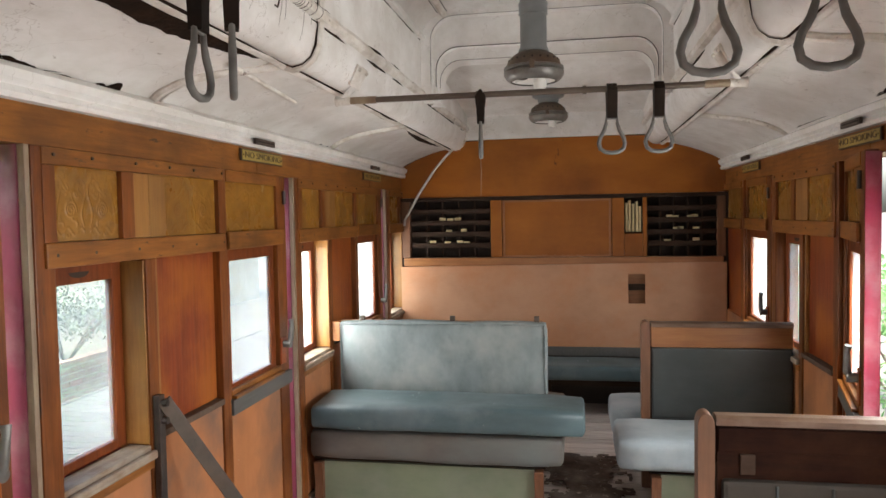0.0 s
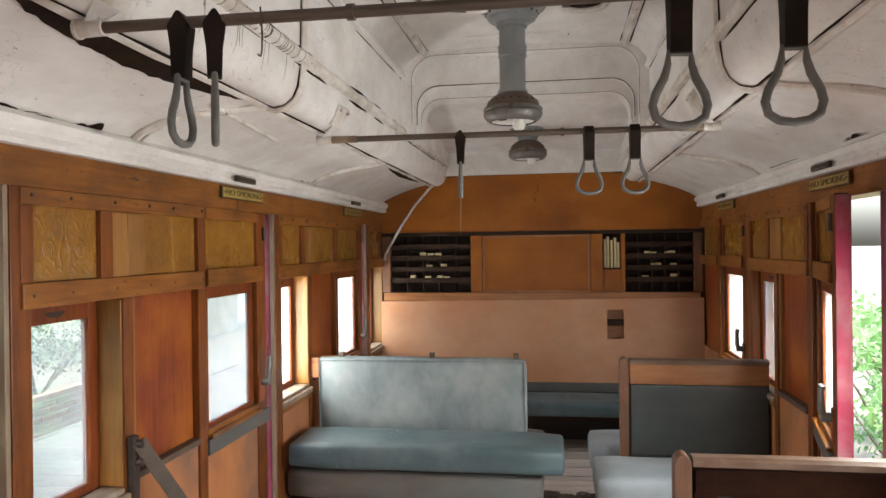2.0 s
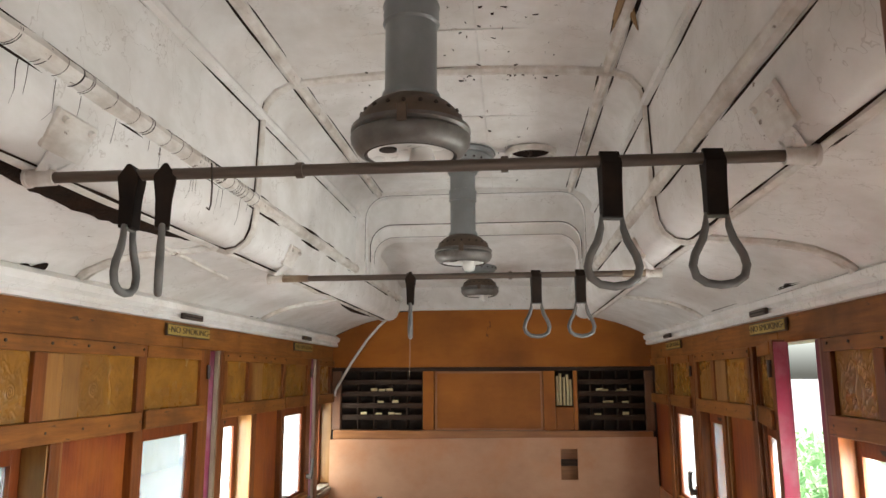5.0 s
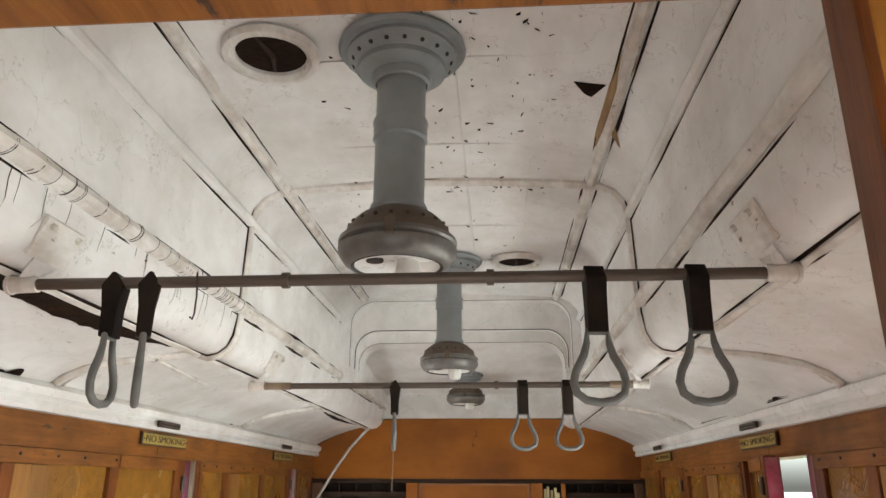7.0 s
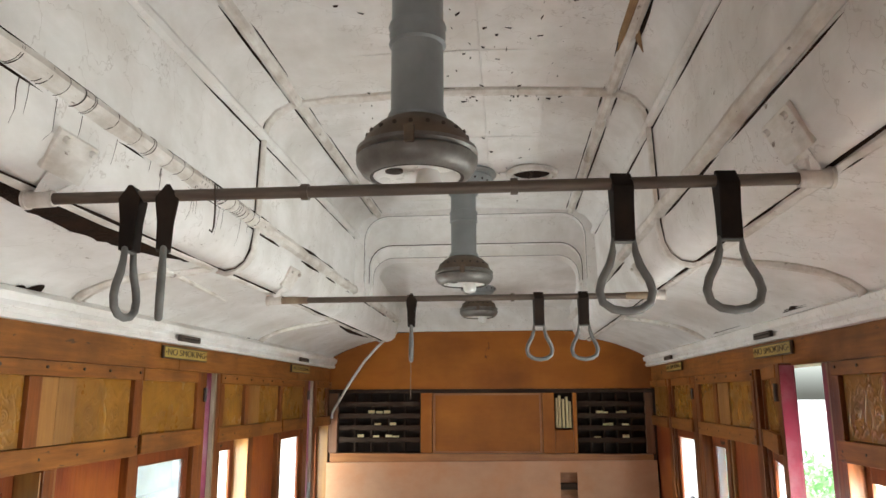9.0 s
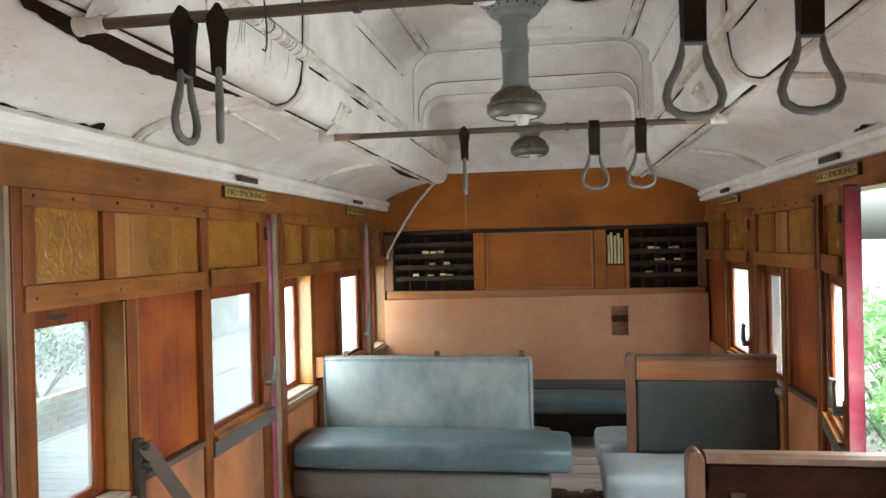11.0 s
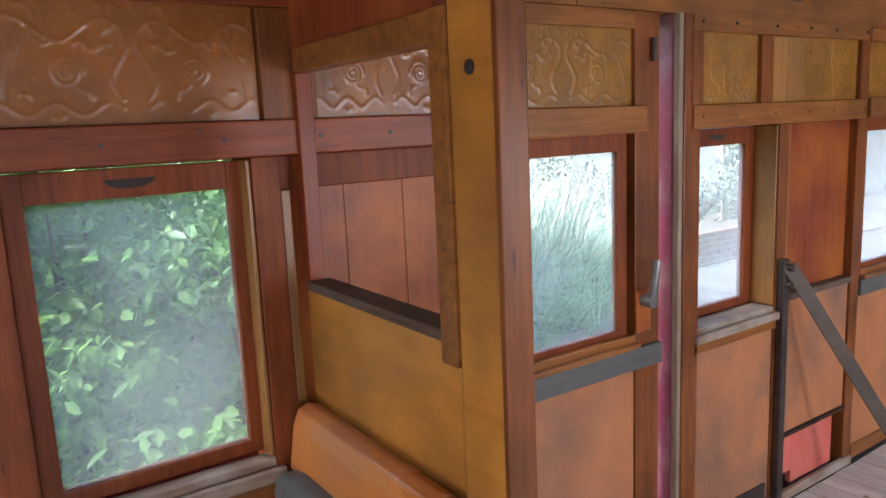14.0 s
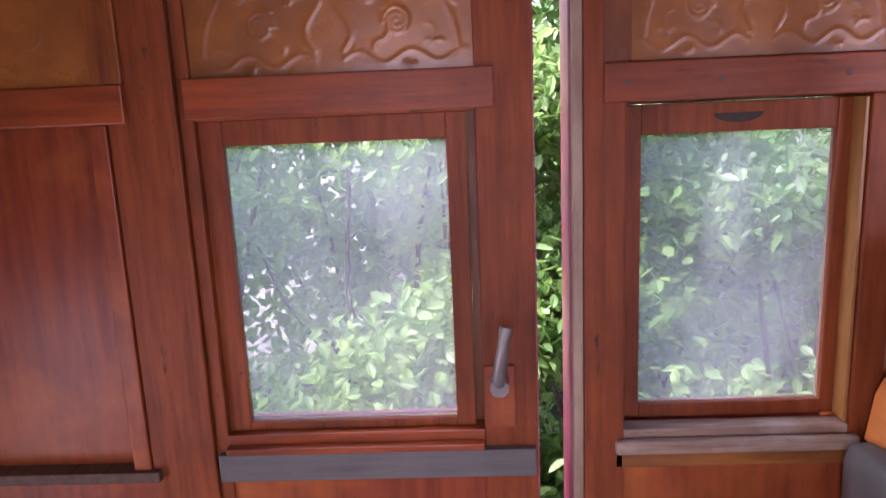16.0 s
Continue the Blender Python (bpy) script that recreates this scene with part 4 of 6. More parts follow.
def side(s):
    X = lambda d: s * (HALF + d)
    wall = thing("wall_left" if s < 0 else "wall_right", (X(0), 0, 0), "varnished timber side wall with embossed panels", "wall", kind="structure")
    f = -s
    for y0, y1 in zip([BACK] + DOORS[1:], DOORS[1:] + [END]):
        part("header_board", boxes((X(0.0), X(0.125), y0 + 0.0015, y1 - 0.0015, 1.868, 1.985)), wood_along, wall, bevel=0.002)
    part("outer_skin", boxes((X(0.127), X(0.142), BACK, END, 1.87, 2.05)), pink, wall, "crimson outer paint")
    for k in range(4):
        Y = (lambda u, k=k: DOORS[k + 1] + u) if s < 0 else (lambda u, k=k: DOORS[k + 1] - u)
        if s < 0 and k == 3:
            last = END - DOORS[4] - 0.005
        else:
            last = 1.632
        along, pressed, upright, lower = (wood_rear, emboss_rear, wood_sash, wood_red) if (s < 0 and k == 0) else (wood_along, emboss, wood_up, ply)
        # posts
        for u0, u1, p in ((0.462, 0.545, -0.008), (1.012, 1.075, -0.004), (1.565, last, -0.006)):
            if u0 < last:
                part("post", boxes((X(p), X(0.125), Y(u0), Y(min(u1, last)), 0.0, 1.506 if u0 == 1.012 else 1.868)), upright, wall, bevel=0.004)
        part("jamb", boxes((X(0.02), X(0.145), Y(0.436 if s < 0 else 0.345), Y(0.461), 0.0, 1.868)), maroon, wall, "maroon-painted door jamb", bevel=0.003)
        part("jamb_edge", boxes((X(-0.004), X(0.02), Y(0.441), Y(0.461), 0.0, 1.868)), cream, wall, "worn cream jamb edge", bevel=0.003)
        if last >= 1.6:
            part("hinge_jamb", boxes((X(0.03), X(0.145), Y(1.633), Y(1.6435), 0.0, 1.868)), wood_up, wall)
        lim = min(last, 1.6)
        spans = [(0.555, 0.875), (1.155, 1.555)] if (k != 0 or s > 0) else [(0.555, 1.045), (1.175, 1.555)]
        spans = [sp for sp in spans if sp[1] <= lim]
        for u0, u1 in spans:
            part("embossed_panel", relief(min(Y(u0), Y(u1)), max(Y(u0), Y(u1)), 1.585, 1.815, X(0.006), s), pressed, wall, "glossy embossed gold-brown panel with scrolls")
        rail_end = min(1.60, lim)
        part("panel_backing", boxes((X(0.03), X(0.125), Y(0.545), Y(min(1.565, lim)), 1.51, 1.868)), wood_dark, wall)
        part("upper_rail", boxes((X(-0.014), X(0.03), Y(0.50), Y(rail_end), 1.815, 1.866)), along, wall, bevel=0.004)
        part("middle_rail", boxes((X(-0.018), X(0.03), Y(0.50), Y(rail_end), 1.507, 1.583)), along, wall, bevel=0.004)
        stiles = [(0.50, 0.553)] + ([(0.877, 0.945), (1.557, 1.60)] if spans and spans[0][1] < 1 else [(1.047, 1.172), (1.557, 1.60)])
        for u0, u1 in stiles:
            if u1 <= lim + 0.01:
                part("panel_stile", boxes((X(-0.012), X(0.03), Y(u0), Y(u1), 1.584, 1.814)), wood_up, wall, bevel=0.003)
        if spans and spans[0][1] < 1 and lim > 1.2:
            for u0, u1 in ((0.947, 1.045), (1.047, 1.153)):
                part("plank", boxes((X(-0.004), X(0.03), Y(u0), Y(u1), 1.585, 1.813)), wood_pale, wall, "pale varnished plank", bevel=0.002)
        for sc in np.arange(0.53, lim, 0.21):
            for zz in (1.545, 1.845):
                bm = bmesh.new()
                tube(bm, [(X(-0.012), Y(sc + 0.02 * math.sin(sc * 40)), zz), (X(-0.0195), Y(sc + 0.02 * math.sin(sc * 40)), zz)], 0.0055, 8)
                part("screw", bm, iron, wall)
        # openings
        window(s, k, f"window_{k + 1}" if s < 0 else f"window_{k + 5}", Y, 0.547, 1.010 if lim > 1.01 else lim - 0.02)
        if lim > 1.5:
            shutter(s, k, Y, 1.078, 1.563)
        # lower boards
        part("lower_board", boxes((X(0.004), X(0.03), Y(0.545), Y(min(1.010, lim)), 0.045, 0.80)), ply_grimy if (s < 0 and k == 1) else lower, wall, bevel=0.002)
        if lim > 1.5:
            if s < 0 and k == 1:
                part("lower_board", boxes((X(0.004), X(0.03), Y(1.077), Y(1.563), 0.285, 0.83)), ply_grimy, wall, bevel=0.002)
                part("patch_board", boxes((X(0.012), X(0.034), Y(1.077), Y(1.19), 0.10, 0.275), (X(0.012), X(0.034), Y(1.19), Y(1.50), 0.045, 0.275)), coral, wall, "coral-red primed patch board", bevel=0.002)
                part("ledge", boxes((X(-0.012), X(0.03), Y(1.077), Y(1.563), 0.272, 0.286)), wood_dark, wall, bevel=0.003)
            else:
                part("lower_board", boxes((X(0.004), X(0.03), Y(1.077), Y(1.563), 0.045, 0.83)), ply, wall, bevel=0.002)
        part("outer_skin", boxes((X(0.127), X(0.142), Y(0.462), Y(last), -0.35, 0.82), (X(0.127), X(0.142), Y(0.462), Y(last), 1.5, 1.868)), pink, wall, "crimson outer paint")
        part("skirting", boxes((X(-0.014), X(0.004), Y(0.462), Y(last), 0.0, 0.042)), dusty_sill, wall, bevel=0.003)
    if s < 0:
        # flat strip; the shade of a gap below the board is its colour
        part("gap_strip", boxes((X(-0.001), X(0.006), 2.62, 2.97, 0.045, 0.115)), black_void, wall, "dark strip in place of the gap's shade under the broken board")
        part("foot_block", boxes((X(-0.05), X(-0.002), 2.50, 2.60, 0.0, 0.135)), wood_post, wall, "worn wooden foot block", bevel=0.006)
    for k in (1, 2, 3, 4):
        sign(s, DOORS[k] + (0.04 if s < 0 else 0.09))
        vent(s, DOORS[k] + (-0.035 if s < 0 else 0.05))
    # the wall behind the camera
    if s < 0:
        part("post", boxes((X(0), X(0.125), -0.48, -0.3395, 0.0, 1.868)), wood_sash, wall, bevel=0.004)
        part("rear_panel", relief(-0.95, -0.50, 1.585, 1.815, X(0.006), s), emboss_rear, wall, "glossy embossed gold-brown panel with scrolls")
        part("middle_rail", boxes((X(-0.018), X(0.03), -1.0, -0.435, 1.507, 1.583)), wood_rear, wall, bevel=0.004)
        part("panel_stile", boxes((X(-0.012), X(0.03), -0.498, -0.435, 1.584, 1.814)), wood_up, wall, bevel=0.003)
        part("upper_rail", boxes((X(-0.014), X(0.03), -1.0, -0.435, 1.815, 1.866)), wood_rear, wall, bevel=0.004)
        part("rear_board", boxes((X(0.03), X(0.125), BACK, -0.48, 0.0, 1.868)), wood_red, wall)
        part("board_strip", boxes((X(-0.006), X(0.028), -0.52, -0.482, 0.75, 1.506)), wood_red, wall, bevel=0.003)
        part("ledge", boxes((X(-0.02), X(0.03), -1.2, -0.46, 0.735, 0.76)), wood_sill, wall, bevel=0.003)
    else:
        y0, y1 = DOORS[4] + 0.34, END - 0.004
        part("post", boxes((X(-0.006), X(0.125), y0, y0 + 0.09, 0.0, 1.868)), wood_up, wall, bevel=0.004)
        part("lower_board", boxes((X(0.004), X(0.125), y0 + 0.09, y1, 0.0, 0.83)), ply, wall)
        part("middle_board", boxes((X(0.02), X(0.125), y0 + 0.09, y1, 0.83, 1.50)), wood_red, wall)
        part("middle_rail", boxes((X(-0.018), X(0.125), y0 + 0.06, y1, 1.507, 1.583)), wood_along, wall, bevel=0.004)
        part("panel_backing", boxes((X(0.03), X(0.125), y0 + 0.09, y1, 1.583, 1.868)), wood_dark, wall)
        part("embossed_panel", relief(y0 + 0.14, y1 - 0.08, 1.585, 1.815, X(0.006), s), emboss, wall, "glossy embossed gold-brown panel with scrolls")
        part("upper_rail", boxes((X(-0.014), X(0.03), y0 + 0.06, y1, 1.815, 1.866)), wood_along, wall, bevel=0.004)


side(-1)
side(1)
door(-1, 1, drop=0.036)
for k in (2, 3, 4):
    door(-1, k)
door(1, 3, swing=-13)
door(1, 4)

# ---- end wall ----
endw = thing("wall_end", (0, END, 0), "orange-brown timber end wall with letter racks", "wall", kind="structure")
bm = bmesh.new()
prof = [(-1.47, 1.805), (-1.47, 2.04), (-1.31, 2.105), (-1.22, 2.15), (-1.11, 2.19), (-1.0, 2.235), (-0.85, 2.285), (-0.6, 2.30), (0.6, 2.30), (0.85, 2.28), (1.0, 2.23), (1.11, 2.19), (1.22, 2.15), (1.31, 2.105), (1.47, 2.04), (1.47, 1.805)]
a = [bm.verts.new((x, END, z)) for x, z in prof]
b = [bm.verts.new((x, END + 0.05, z)) for x, z in prof]
bm.faces.new(a)
bm.faces.new(b[::-1])
for k in range(len(prof)):
    bm.faces.new((a[k], a[(k + 1) % len(prof)], b[(k + 1) % len(prof)], b[k]))
part("top_board", bm, end_board, endw, "orange-brown varnished board")
part("roof_end", boxes((-0.95, 0.95, END - 0.012, END + 0.05, 2.302, 2.52)), white, endw, "white-painted roof end")
# dark rail whose colour carries the shadow line above the racks
part("top_rail", boxes((-1.38, 1.38, END - 0.012, END + 0.05, 1.772, 1.803)), wood_dark, endw, bevel=0.003)
part("shelf_rail", boxes((-1.36, 1.36, END - 0.03, END + 0.05, 1.195, 1.27)), wood_seat, endw, bevel=0.004)
for x0, x1 in ((-1.38, -1.305), (-0.578, -0.48), (0.46, 0.56), (0.715, 0.748), (1.315, 1.38)):
    part("upright", boxes((x0, x1, END - 0.008, END + 0.05, 1.271, 1.771)), wood_post if x0 in (-1.38, 1.315) else end_board, endw, bevel=0.003)
part("panel", boxes((-0.478, 0.458, END + 0.004, END + 0.03, 1.272, 1.770)), end_board, endw, "plain orange-brown panel", bevel=0.003)
part("panel_bead", boxes((-0.47, 0.45, END - 0.006, END + 0.004, 1.752, 1.768), (-0.47, 0.45, END - 0.006, END + 0.004, 1.272, 1.286), (-0.47, -0.456, END - 0.006, END + 0.004, 1.286, 1.752), (0.436, 0.45, END - 0.006, END + 0.004, 1.286, 1.752)), wood_seat, endw)
part("niche_board", boxes((0.562, 0.713, END + 0.004, END + 0.03, 1.272, 1.475)), end_board, endw)
# boxes closing the wall; their black stands for the shade inside the racks
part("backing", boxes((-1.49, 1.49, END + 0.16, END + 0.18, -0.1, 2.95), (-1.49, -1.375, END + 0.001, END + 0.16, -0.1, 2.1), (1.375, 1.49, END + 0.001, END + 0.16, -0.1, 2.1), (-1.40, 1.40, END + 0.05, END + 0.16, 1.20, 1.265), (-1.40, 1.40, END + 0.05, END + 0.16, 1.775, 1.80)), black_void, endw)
for x0, x1 in ((-1.303, -0.580), (0.750, 1.313)):
    rack = thing("letter_rack", (x0, END + 0.05, 1.28), "dark recessed rack of narrow shelves with yellowed cards", "shelf", "letter racks")
    for z in (1.37, 1.47, 1.57, 1.67):
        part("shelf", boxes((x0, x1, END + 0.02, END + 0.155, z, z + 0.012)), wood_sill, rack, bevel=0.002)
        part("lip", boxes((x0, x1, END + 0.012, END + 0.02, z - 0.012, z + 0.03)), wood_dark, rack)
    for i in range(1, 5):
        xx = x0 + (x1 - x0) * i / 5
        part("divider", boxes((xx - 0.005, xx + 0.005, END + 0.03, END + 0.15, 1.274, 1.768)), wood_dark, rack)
    rnd = random.Random(int(x0 * 100))
    for z in (1.382, 1.482, 1.582):
        for i in range(5):
            if rnd.random() < 0.65:
                xx = x0 + (0.25 + 0.1 * i) * (x1 - x0) + rnd.uniform(-0.02, 0.02)
                part("card", boxes((xx, xx + 0.055, END + 0.026, END + 0.030, z, z + rnd.uniform(0.03, 0.045))), paper, rack, "yellowed card")
papers = thing("paper_bundle", (0.63, END + 0.08, 1.48), "bundle of yellowed papers standing in the niche", "papers")
for i, (x, h, tilt) in enumerate(((0.575, 0.25, 2), (0.60, 0.27, -3), (0.63, 0.24, 4), (0.66, 0.26, -2), (0.685, 0.22, 3))):
    p = part("sheet", boxes((x, x + 0.018, END + 0.03, END + 0.12, 1.477, 1.477 + h)), paper, papers)
part("niche_shelf", boxes((0.562, 0.713, END + 0.004, END + 0.15, 1.464, 1.476)), wood_dark, endw)
# faded board leaning against the wall below, with a square hole
bm = bmesh.new()
xs, zs = (-1.38, 0.588, 0.728, 1.38), (0.50, 0.875, 1.125, 1.205)
for i in range(3):
    for j in range(3):
        if (i, j) != (1, 1):
            box(bm, xs[i], xs[i + 1], END - 0.055, END - 0.033, zs[j], zs[j + 1])
bmesh.ops.remove_doubles(bm, verts=bm.verts[:], dist=0.0005)
for v in bm.verts:
    if v.co.z > 1.2:
        v.co.z += 0.012 * math.sin(v.co.x * 1.3 + 0.4) + (0.01 if v.co.x > 1 else 0)
part("lower_board", bm, end_low, endw, "faded pinkish-tan board with a square hole")
part("hole_back", boxes((0.56, 0.76, END + 0.02, END + 0.04, 0.85, 1.16)), wood_seat, endw)
part("hole_bar", boxes((0.575, 0.74, END - 0.03, END + 0.02, 0.985, 1.035)), wood_dark, endw, bevel=0.003)
part("kick_rail", boxes((-1.38, 1.38, END - 0.06, END - 0.02, 0.42, 0.498)), slate, endw, "grey weathered rail", bevel=0.003)
# black closing board paints in the darkness under the end bench
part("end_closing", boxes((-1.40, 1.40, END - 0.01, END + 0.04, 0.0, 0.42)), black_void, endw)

# loose conduit hanging from the soffit to the rack
cond = thing("conduit", (-1.0, END - 0.1, 2.0), "thin white conduit hanging down beside the letter rack", "pipe")
pts = [(-0.80, 6.88, 2.285), (-0.86, 6.90, 2.25), (-0.95, 6.905, 2.17), (-1.06, 6.91, 2.05), (-1.20, 6.92, 1.85), (-1.34, 6.93, 1.615), (-1.35, 6.94, 1.56)]
part("pipe", tube(bmesh.new(), pts, 0.011, 8), white_trim, cond, smooth=True)
part("clip", boxes((-0.83, -0.78, 6.87, 6.90, 2.28, 2.30)), white_trim, cond)

# ---- seats ----


def bench_end(bm, x, y, side_sign=1):
    """A shaped end post with a rounded head."""
    w = 0.052
    sec = [(x, 0.0), (x + side_sign * w, 0.0)] + [(x + side_sign * w * (0.5 + 0.5 * math.cos(t)), 0.968 + 0.034 * math.sin(t)) for t in np.linspace(0, math.pi, 11)]
    extrude_y(bm, sec, y - 0.037, y + 0.037)


def bench(name, y, xa, xw, label, back_mat, seat_mat, seats, group, wood_top=True):
    """A double seat across the carriage, from the aisle end xa to the wall xw."""
    b = thing(name, (xa, y, 0), label, "seat", group)
    s = 1 if xw > xa else -1
    lo, hi = min(xa, xw), max(xa, xw)
    bm = bmesh.new()
    if wood_top:
        bench_end(bm, xa, y, s)
        part("end_post", bm, wood_post, b, "rounded pale wooden end post", bevel=0.004)
        part("top_rail", boxes((xa + s * 0.056, xw, y - 0.03, y + 0.03, 0.845, 0.965)), wood_seat if y > 3.5 else wood_near_dark, b, bevel=0.006)
        bm = bmesh.new()
        extrude_x(bm, [(y - 0.036, 0.966), (y + 0.036, 0.966), (y + 0.036, 0.985), (y + 0.02, 0.995), (y - 0.02, 0.995), (y - 0.036, 0.985)], xa + s * 0.056, xw)
        part("capping", bm, wood_cap, b, "worn pale capping rail")
        part("back_frame", boxes((xa + s * 0.056, xw, y - 0.02, y + 0.02, 0.40, 0.844)), wood_dark, b)
    else:
        part("back_frame", boxes((lo + 0.01, hi - 0.03, y + 0.03, y + 0.06, 0.40, 0.985)), wood_seat, b, bevel=0.004)
    for q in seats:
        if wood_top:
            pad = boxes((lo + (0.060 if s > 0 else 0.004), hi - (0.004 if s > 0 else 0.060), y + q * 0.022, y + q * 0.034, 0.42, 0.844))
            part("backrest", pad, back_mat, b, "dark leathercloth back panel", bevel=0.012)
        else:
            bm = bmesh.new()
            if q < 0:
                soft_box(bm, lo + 0.03, hi - 0.0, y - 0.055, y + 0.028, 0.50, 0.992, 0.03, 0, 3)
                part("backrest", bm, back_mat, b, "worn blue-green leathercloth backrest")
                part("piping", tube(bmesh.new(), [(lo + 0.045, y - 0.05, 0.515), (lo + 0.04, y - 0.055, 0.975), (hi - 0.015, y - 0.055, 0.978), (hi - 0.012, y - 0.05, 0.515)], 0.006, 6), vinyl_dust, b, "worn piping")
        bm = bmesh.new()
        y0, y1 = (y - 0.56, y - 0.06) if q < 0 else (y + 0.07, y + 0.56)
        x0, x1 = (lo - (0.17 if s > 0 else 0.0), hi + (0.10 if s < 0 else 0.0))
        soft_box(bm, x0, x1 - (0.02 if s > 0 else 0), y0, y1, 0.262, 0.445, 0.05, 0.012, int(abs(y * 10) + q))
        part("seat", bm, seat_mat, b, "sagging leathercloth seat cushion")
        part("seat_frame", boxes((lo + 0.0, hi, min(y0, y1) + 0.10, max(y0, y1) - 0.10, 0.238, 0.261)), wood_dark, b, bevel=0.003)
        yk = y0 + 0.09 if q < 0 else y1 - 0.09
        part("kick_board", boxes((lo + 0.05, hi - 0.05, yk - 0.012, yk + 0.012, 0.0, 0.24)), green_ply, b, "faded green kick board")
        for xx in ((xa + s * 0.01), (xw - s * 0.07)):
            bm = bmesh.new()
            d = 1 if q > 0 else -1
            sec = [(yk + d * 0.03, 0.0), (yk + d * 0.055, 0.0), (yk + d * 0.035, 0.10), (yk + d * 0.045, 0.19), (yk + d * 0.06, 0.24), (yk - d * 0.01, 0.24), (yk - d * 0.012, 0.0)]
            extrude_x(bm, sec, xx, xx + s * 0.05)
            part("leg", bm, wood_post, b, "shaped wooden leg", bevel=0.003)
    return b


left_seat = bench("bench_seat", 5.05, -0.02, -1.36, "double bench seat with worn blue-green leathercloth back", vinyl_dust, vinyl_brown, (-1, 1), "bench seats", wood_top=False)
for x in (-1.2, -0.62, -0.10):
    part("bracket", boxes((x, x + 0.03, 5.03, 5.06, 0.985, 1.02)), flat_iron, left_seat, "small rusted bracket", bevel=0.003)
part("side_block", boxes((-1.375, -1.325, 5.0, 5.06, 0.86, 0.985)), wood_seat, left_seat, bevel=0.004)
cushion = bmesh.new()
soft_box(cushion, -1.33, 0.195, 4.44, 4.86, 0.452, 0.600, 0.04, 0.004, 9)
loose = tagged(link("seat_cushion", cushion, vinyl), "loose teal leathercloth cushion lying on the bench seat", "cushion")
bench("bench_seat", 5.06, 0.53, 1.375, "double bench seat with wooden top rail and dark back panel", vinyl_dark, vinyl_pale, (-1, 1), "bench seats")
near = bench("bench_seat", 3.03, 0.53, 1.375, "double bench seat with dark top rail, darkened for weak light", vinyl_near, vinyl_pale, (1,), "bench seats")
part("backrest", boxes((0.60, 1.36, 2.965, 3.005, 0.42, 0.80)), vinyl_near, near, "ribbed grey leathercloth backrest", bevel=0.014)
for x in (0.76, 0.92, 1.08, 1.24):
    part("seam", tube(bmesh.new(), [(x, 2.963, 0.43), (x, 2.962, 0.79)], 0.004, 6), vinyl_dark, near)
# rail and board nearly black: weak light is put into their colour
part("dark_rail", boxes((0.59, 1.375, 2.985, 2.999, 0.885, 0.962)), wood_near_dark, near, "dark rail, darkened for weak light", bevel=0.004)
part("back_board", boxes((0.588, 1.372, 2.991, 2.9985, 0.42, 0.884)), wood_near_dark, near, "dark board, near-black to stand for shade")
part("packing_block", boxes((0.655, 0.70, 2.982, 2.990, 0.815, 0.88)), wood_dark, near, bevel=0.003)

# bench along the end wall
eb = thing("end_bench", (0, END - 0.3, 0), "long green leathercloth bench against the end wall", "seat")
bm = bmesh.new()
soft_box(bm, -1.36, 1.36, END - 0.52, END - 0.07, 0.30, 0.43, 0.04, 0.015, 5)
part("seat", bm, vinyl, eb, "creased green leathercloth seat")
part("seat_frame", boxes((-1.36, 1.36, END - 0.46, END - 0.08, 0.26, 0.30)), wood_dark, eb)
for x in (-1.3, -0.1, 1.25):
    part("leg", boxes((x, x + 0.05, END - 0.44, END - 0.39, 0.0, 0.26)), wood_dark, eb, bevel=0.003)

# ---- partition with its doorway ----
pw = thing("partition", (0, Y_PART, 0), "golden varnished partition with a window opening and doorway", "partition", kind="structure")
for s, xo, xd in ((-1, -1.38, -0.665), (1, 1.38, 0.515)):
    w0, w1 = xo - s * 0.03, xd + s * 0.155
    part("board", boxes((xo - s * 0.002, xd + s * 0.05, Y_PART, Y_PART + 0.03, 0.0, 1.205)), ply_gold, pw, bevel=0.002)
    part("opening_sill", boxes((w0, w1, Y_PART - 0.012, Y_PART + 0.045, 1.205, 1.226)), wood_sill, pw, "dusty dark ledge", bevel=0.003)
    part("opening_stile", boxes((xo - s * 0.002, w0 - s * 0.0, Y_PART - 0.004, Y_PART + 0.034, 1.206, 1.68)), wood_red, pw, bevel=0.003)
    part("opening_stile", boxes((w1, w1 - s * 0.045, Y_PART - 0.014, Y_PART + 0.044, 1.17, 1.73)), wood_along, pw, bevel=0.003)
    part("stile", boxes((w1 - s * 0.046, xd, Y_PART - 0.008, Y_PART + 0.038, 0.0, 2.182)), ply_gold, pw, "golden varnished stile with a knot", bevel=0.004)
    part("lining", boxes((xd, xd - s * 0.012, Y_PART - 0.012, Y_PART + 0.042, 0.0, 2.182)), wood_up, pw, "red-brown doorway lining", bevel=0.003)
    part("top_board", boxes((xo - s * 0.002, w1 - s * 0.0, Y_PART, Y_PART + 0.03, 1.731, 2.20)), wood_red, pw)
    part("opening_head", boxes((w0, w1, Y_PART - 0.008, Y_PART + 0.04, 1.68, 1.73)), wood_along, pw, bevel=0.003)
part("header", boxes((-1.3, 1.3, Y_PART - 0.015, Y_PART + 0.045, 2.184, 2.26)), wood_along, pw, "varnished doorway header", bevel=0.005)
knot = bmesh.new()
tube(knot, [(-0.72, Y_PART - 0.006, 1.635), (-0.72, Y_PART - 0.011, 1.635)], 0.011, 10)
part("knob_hole", knot, black_void, pw)

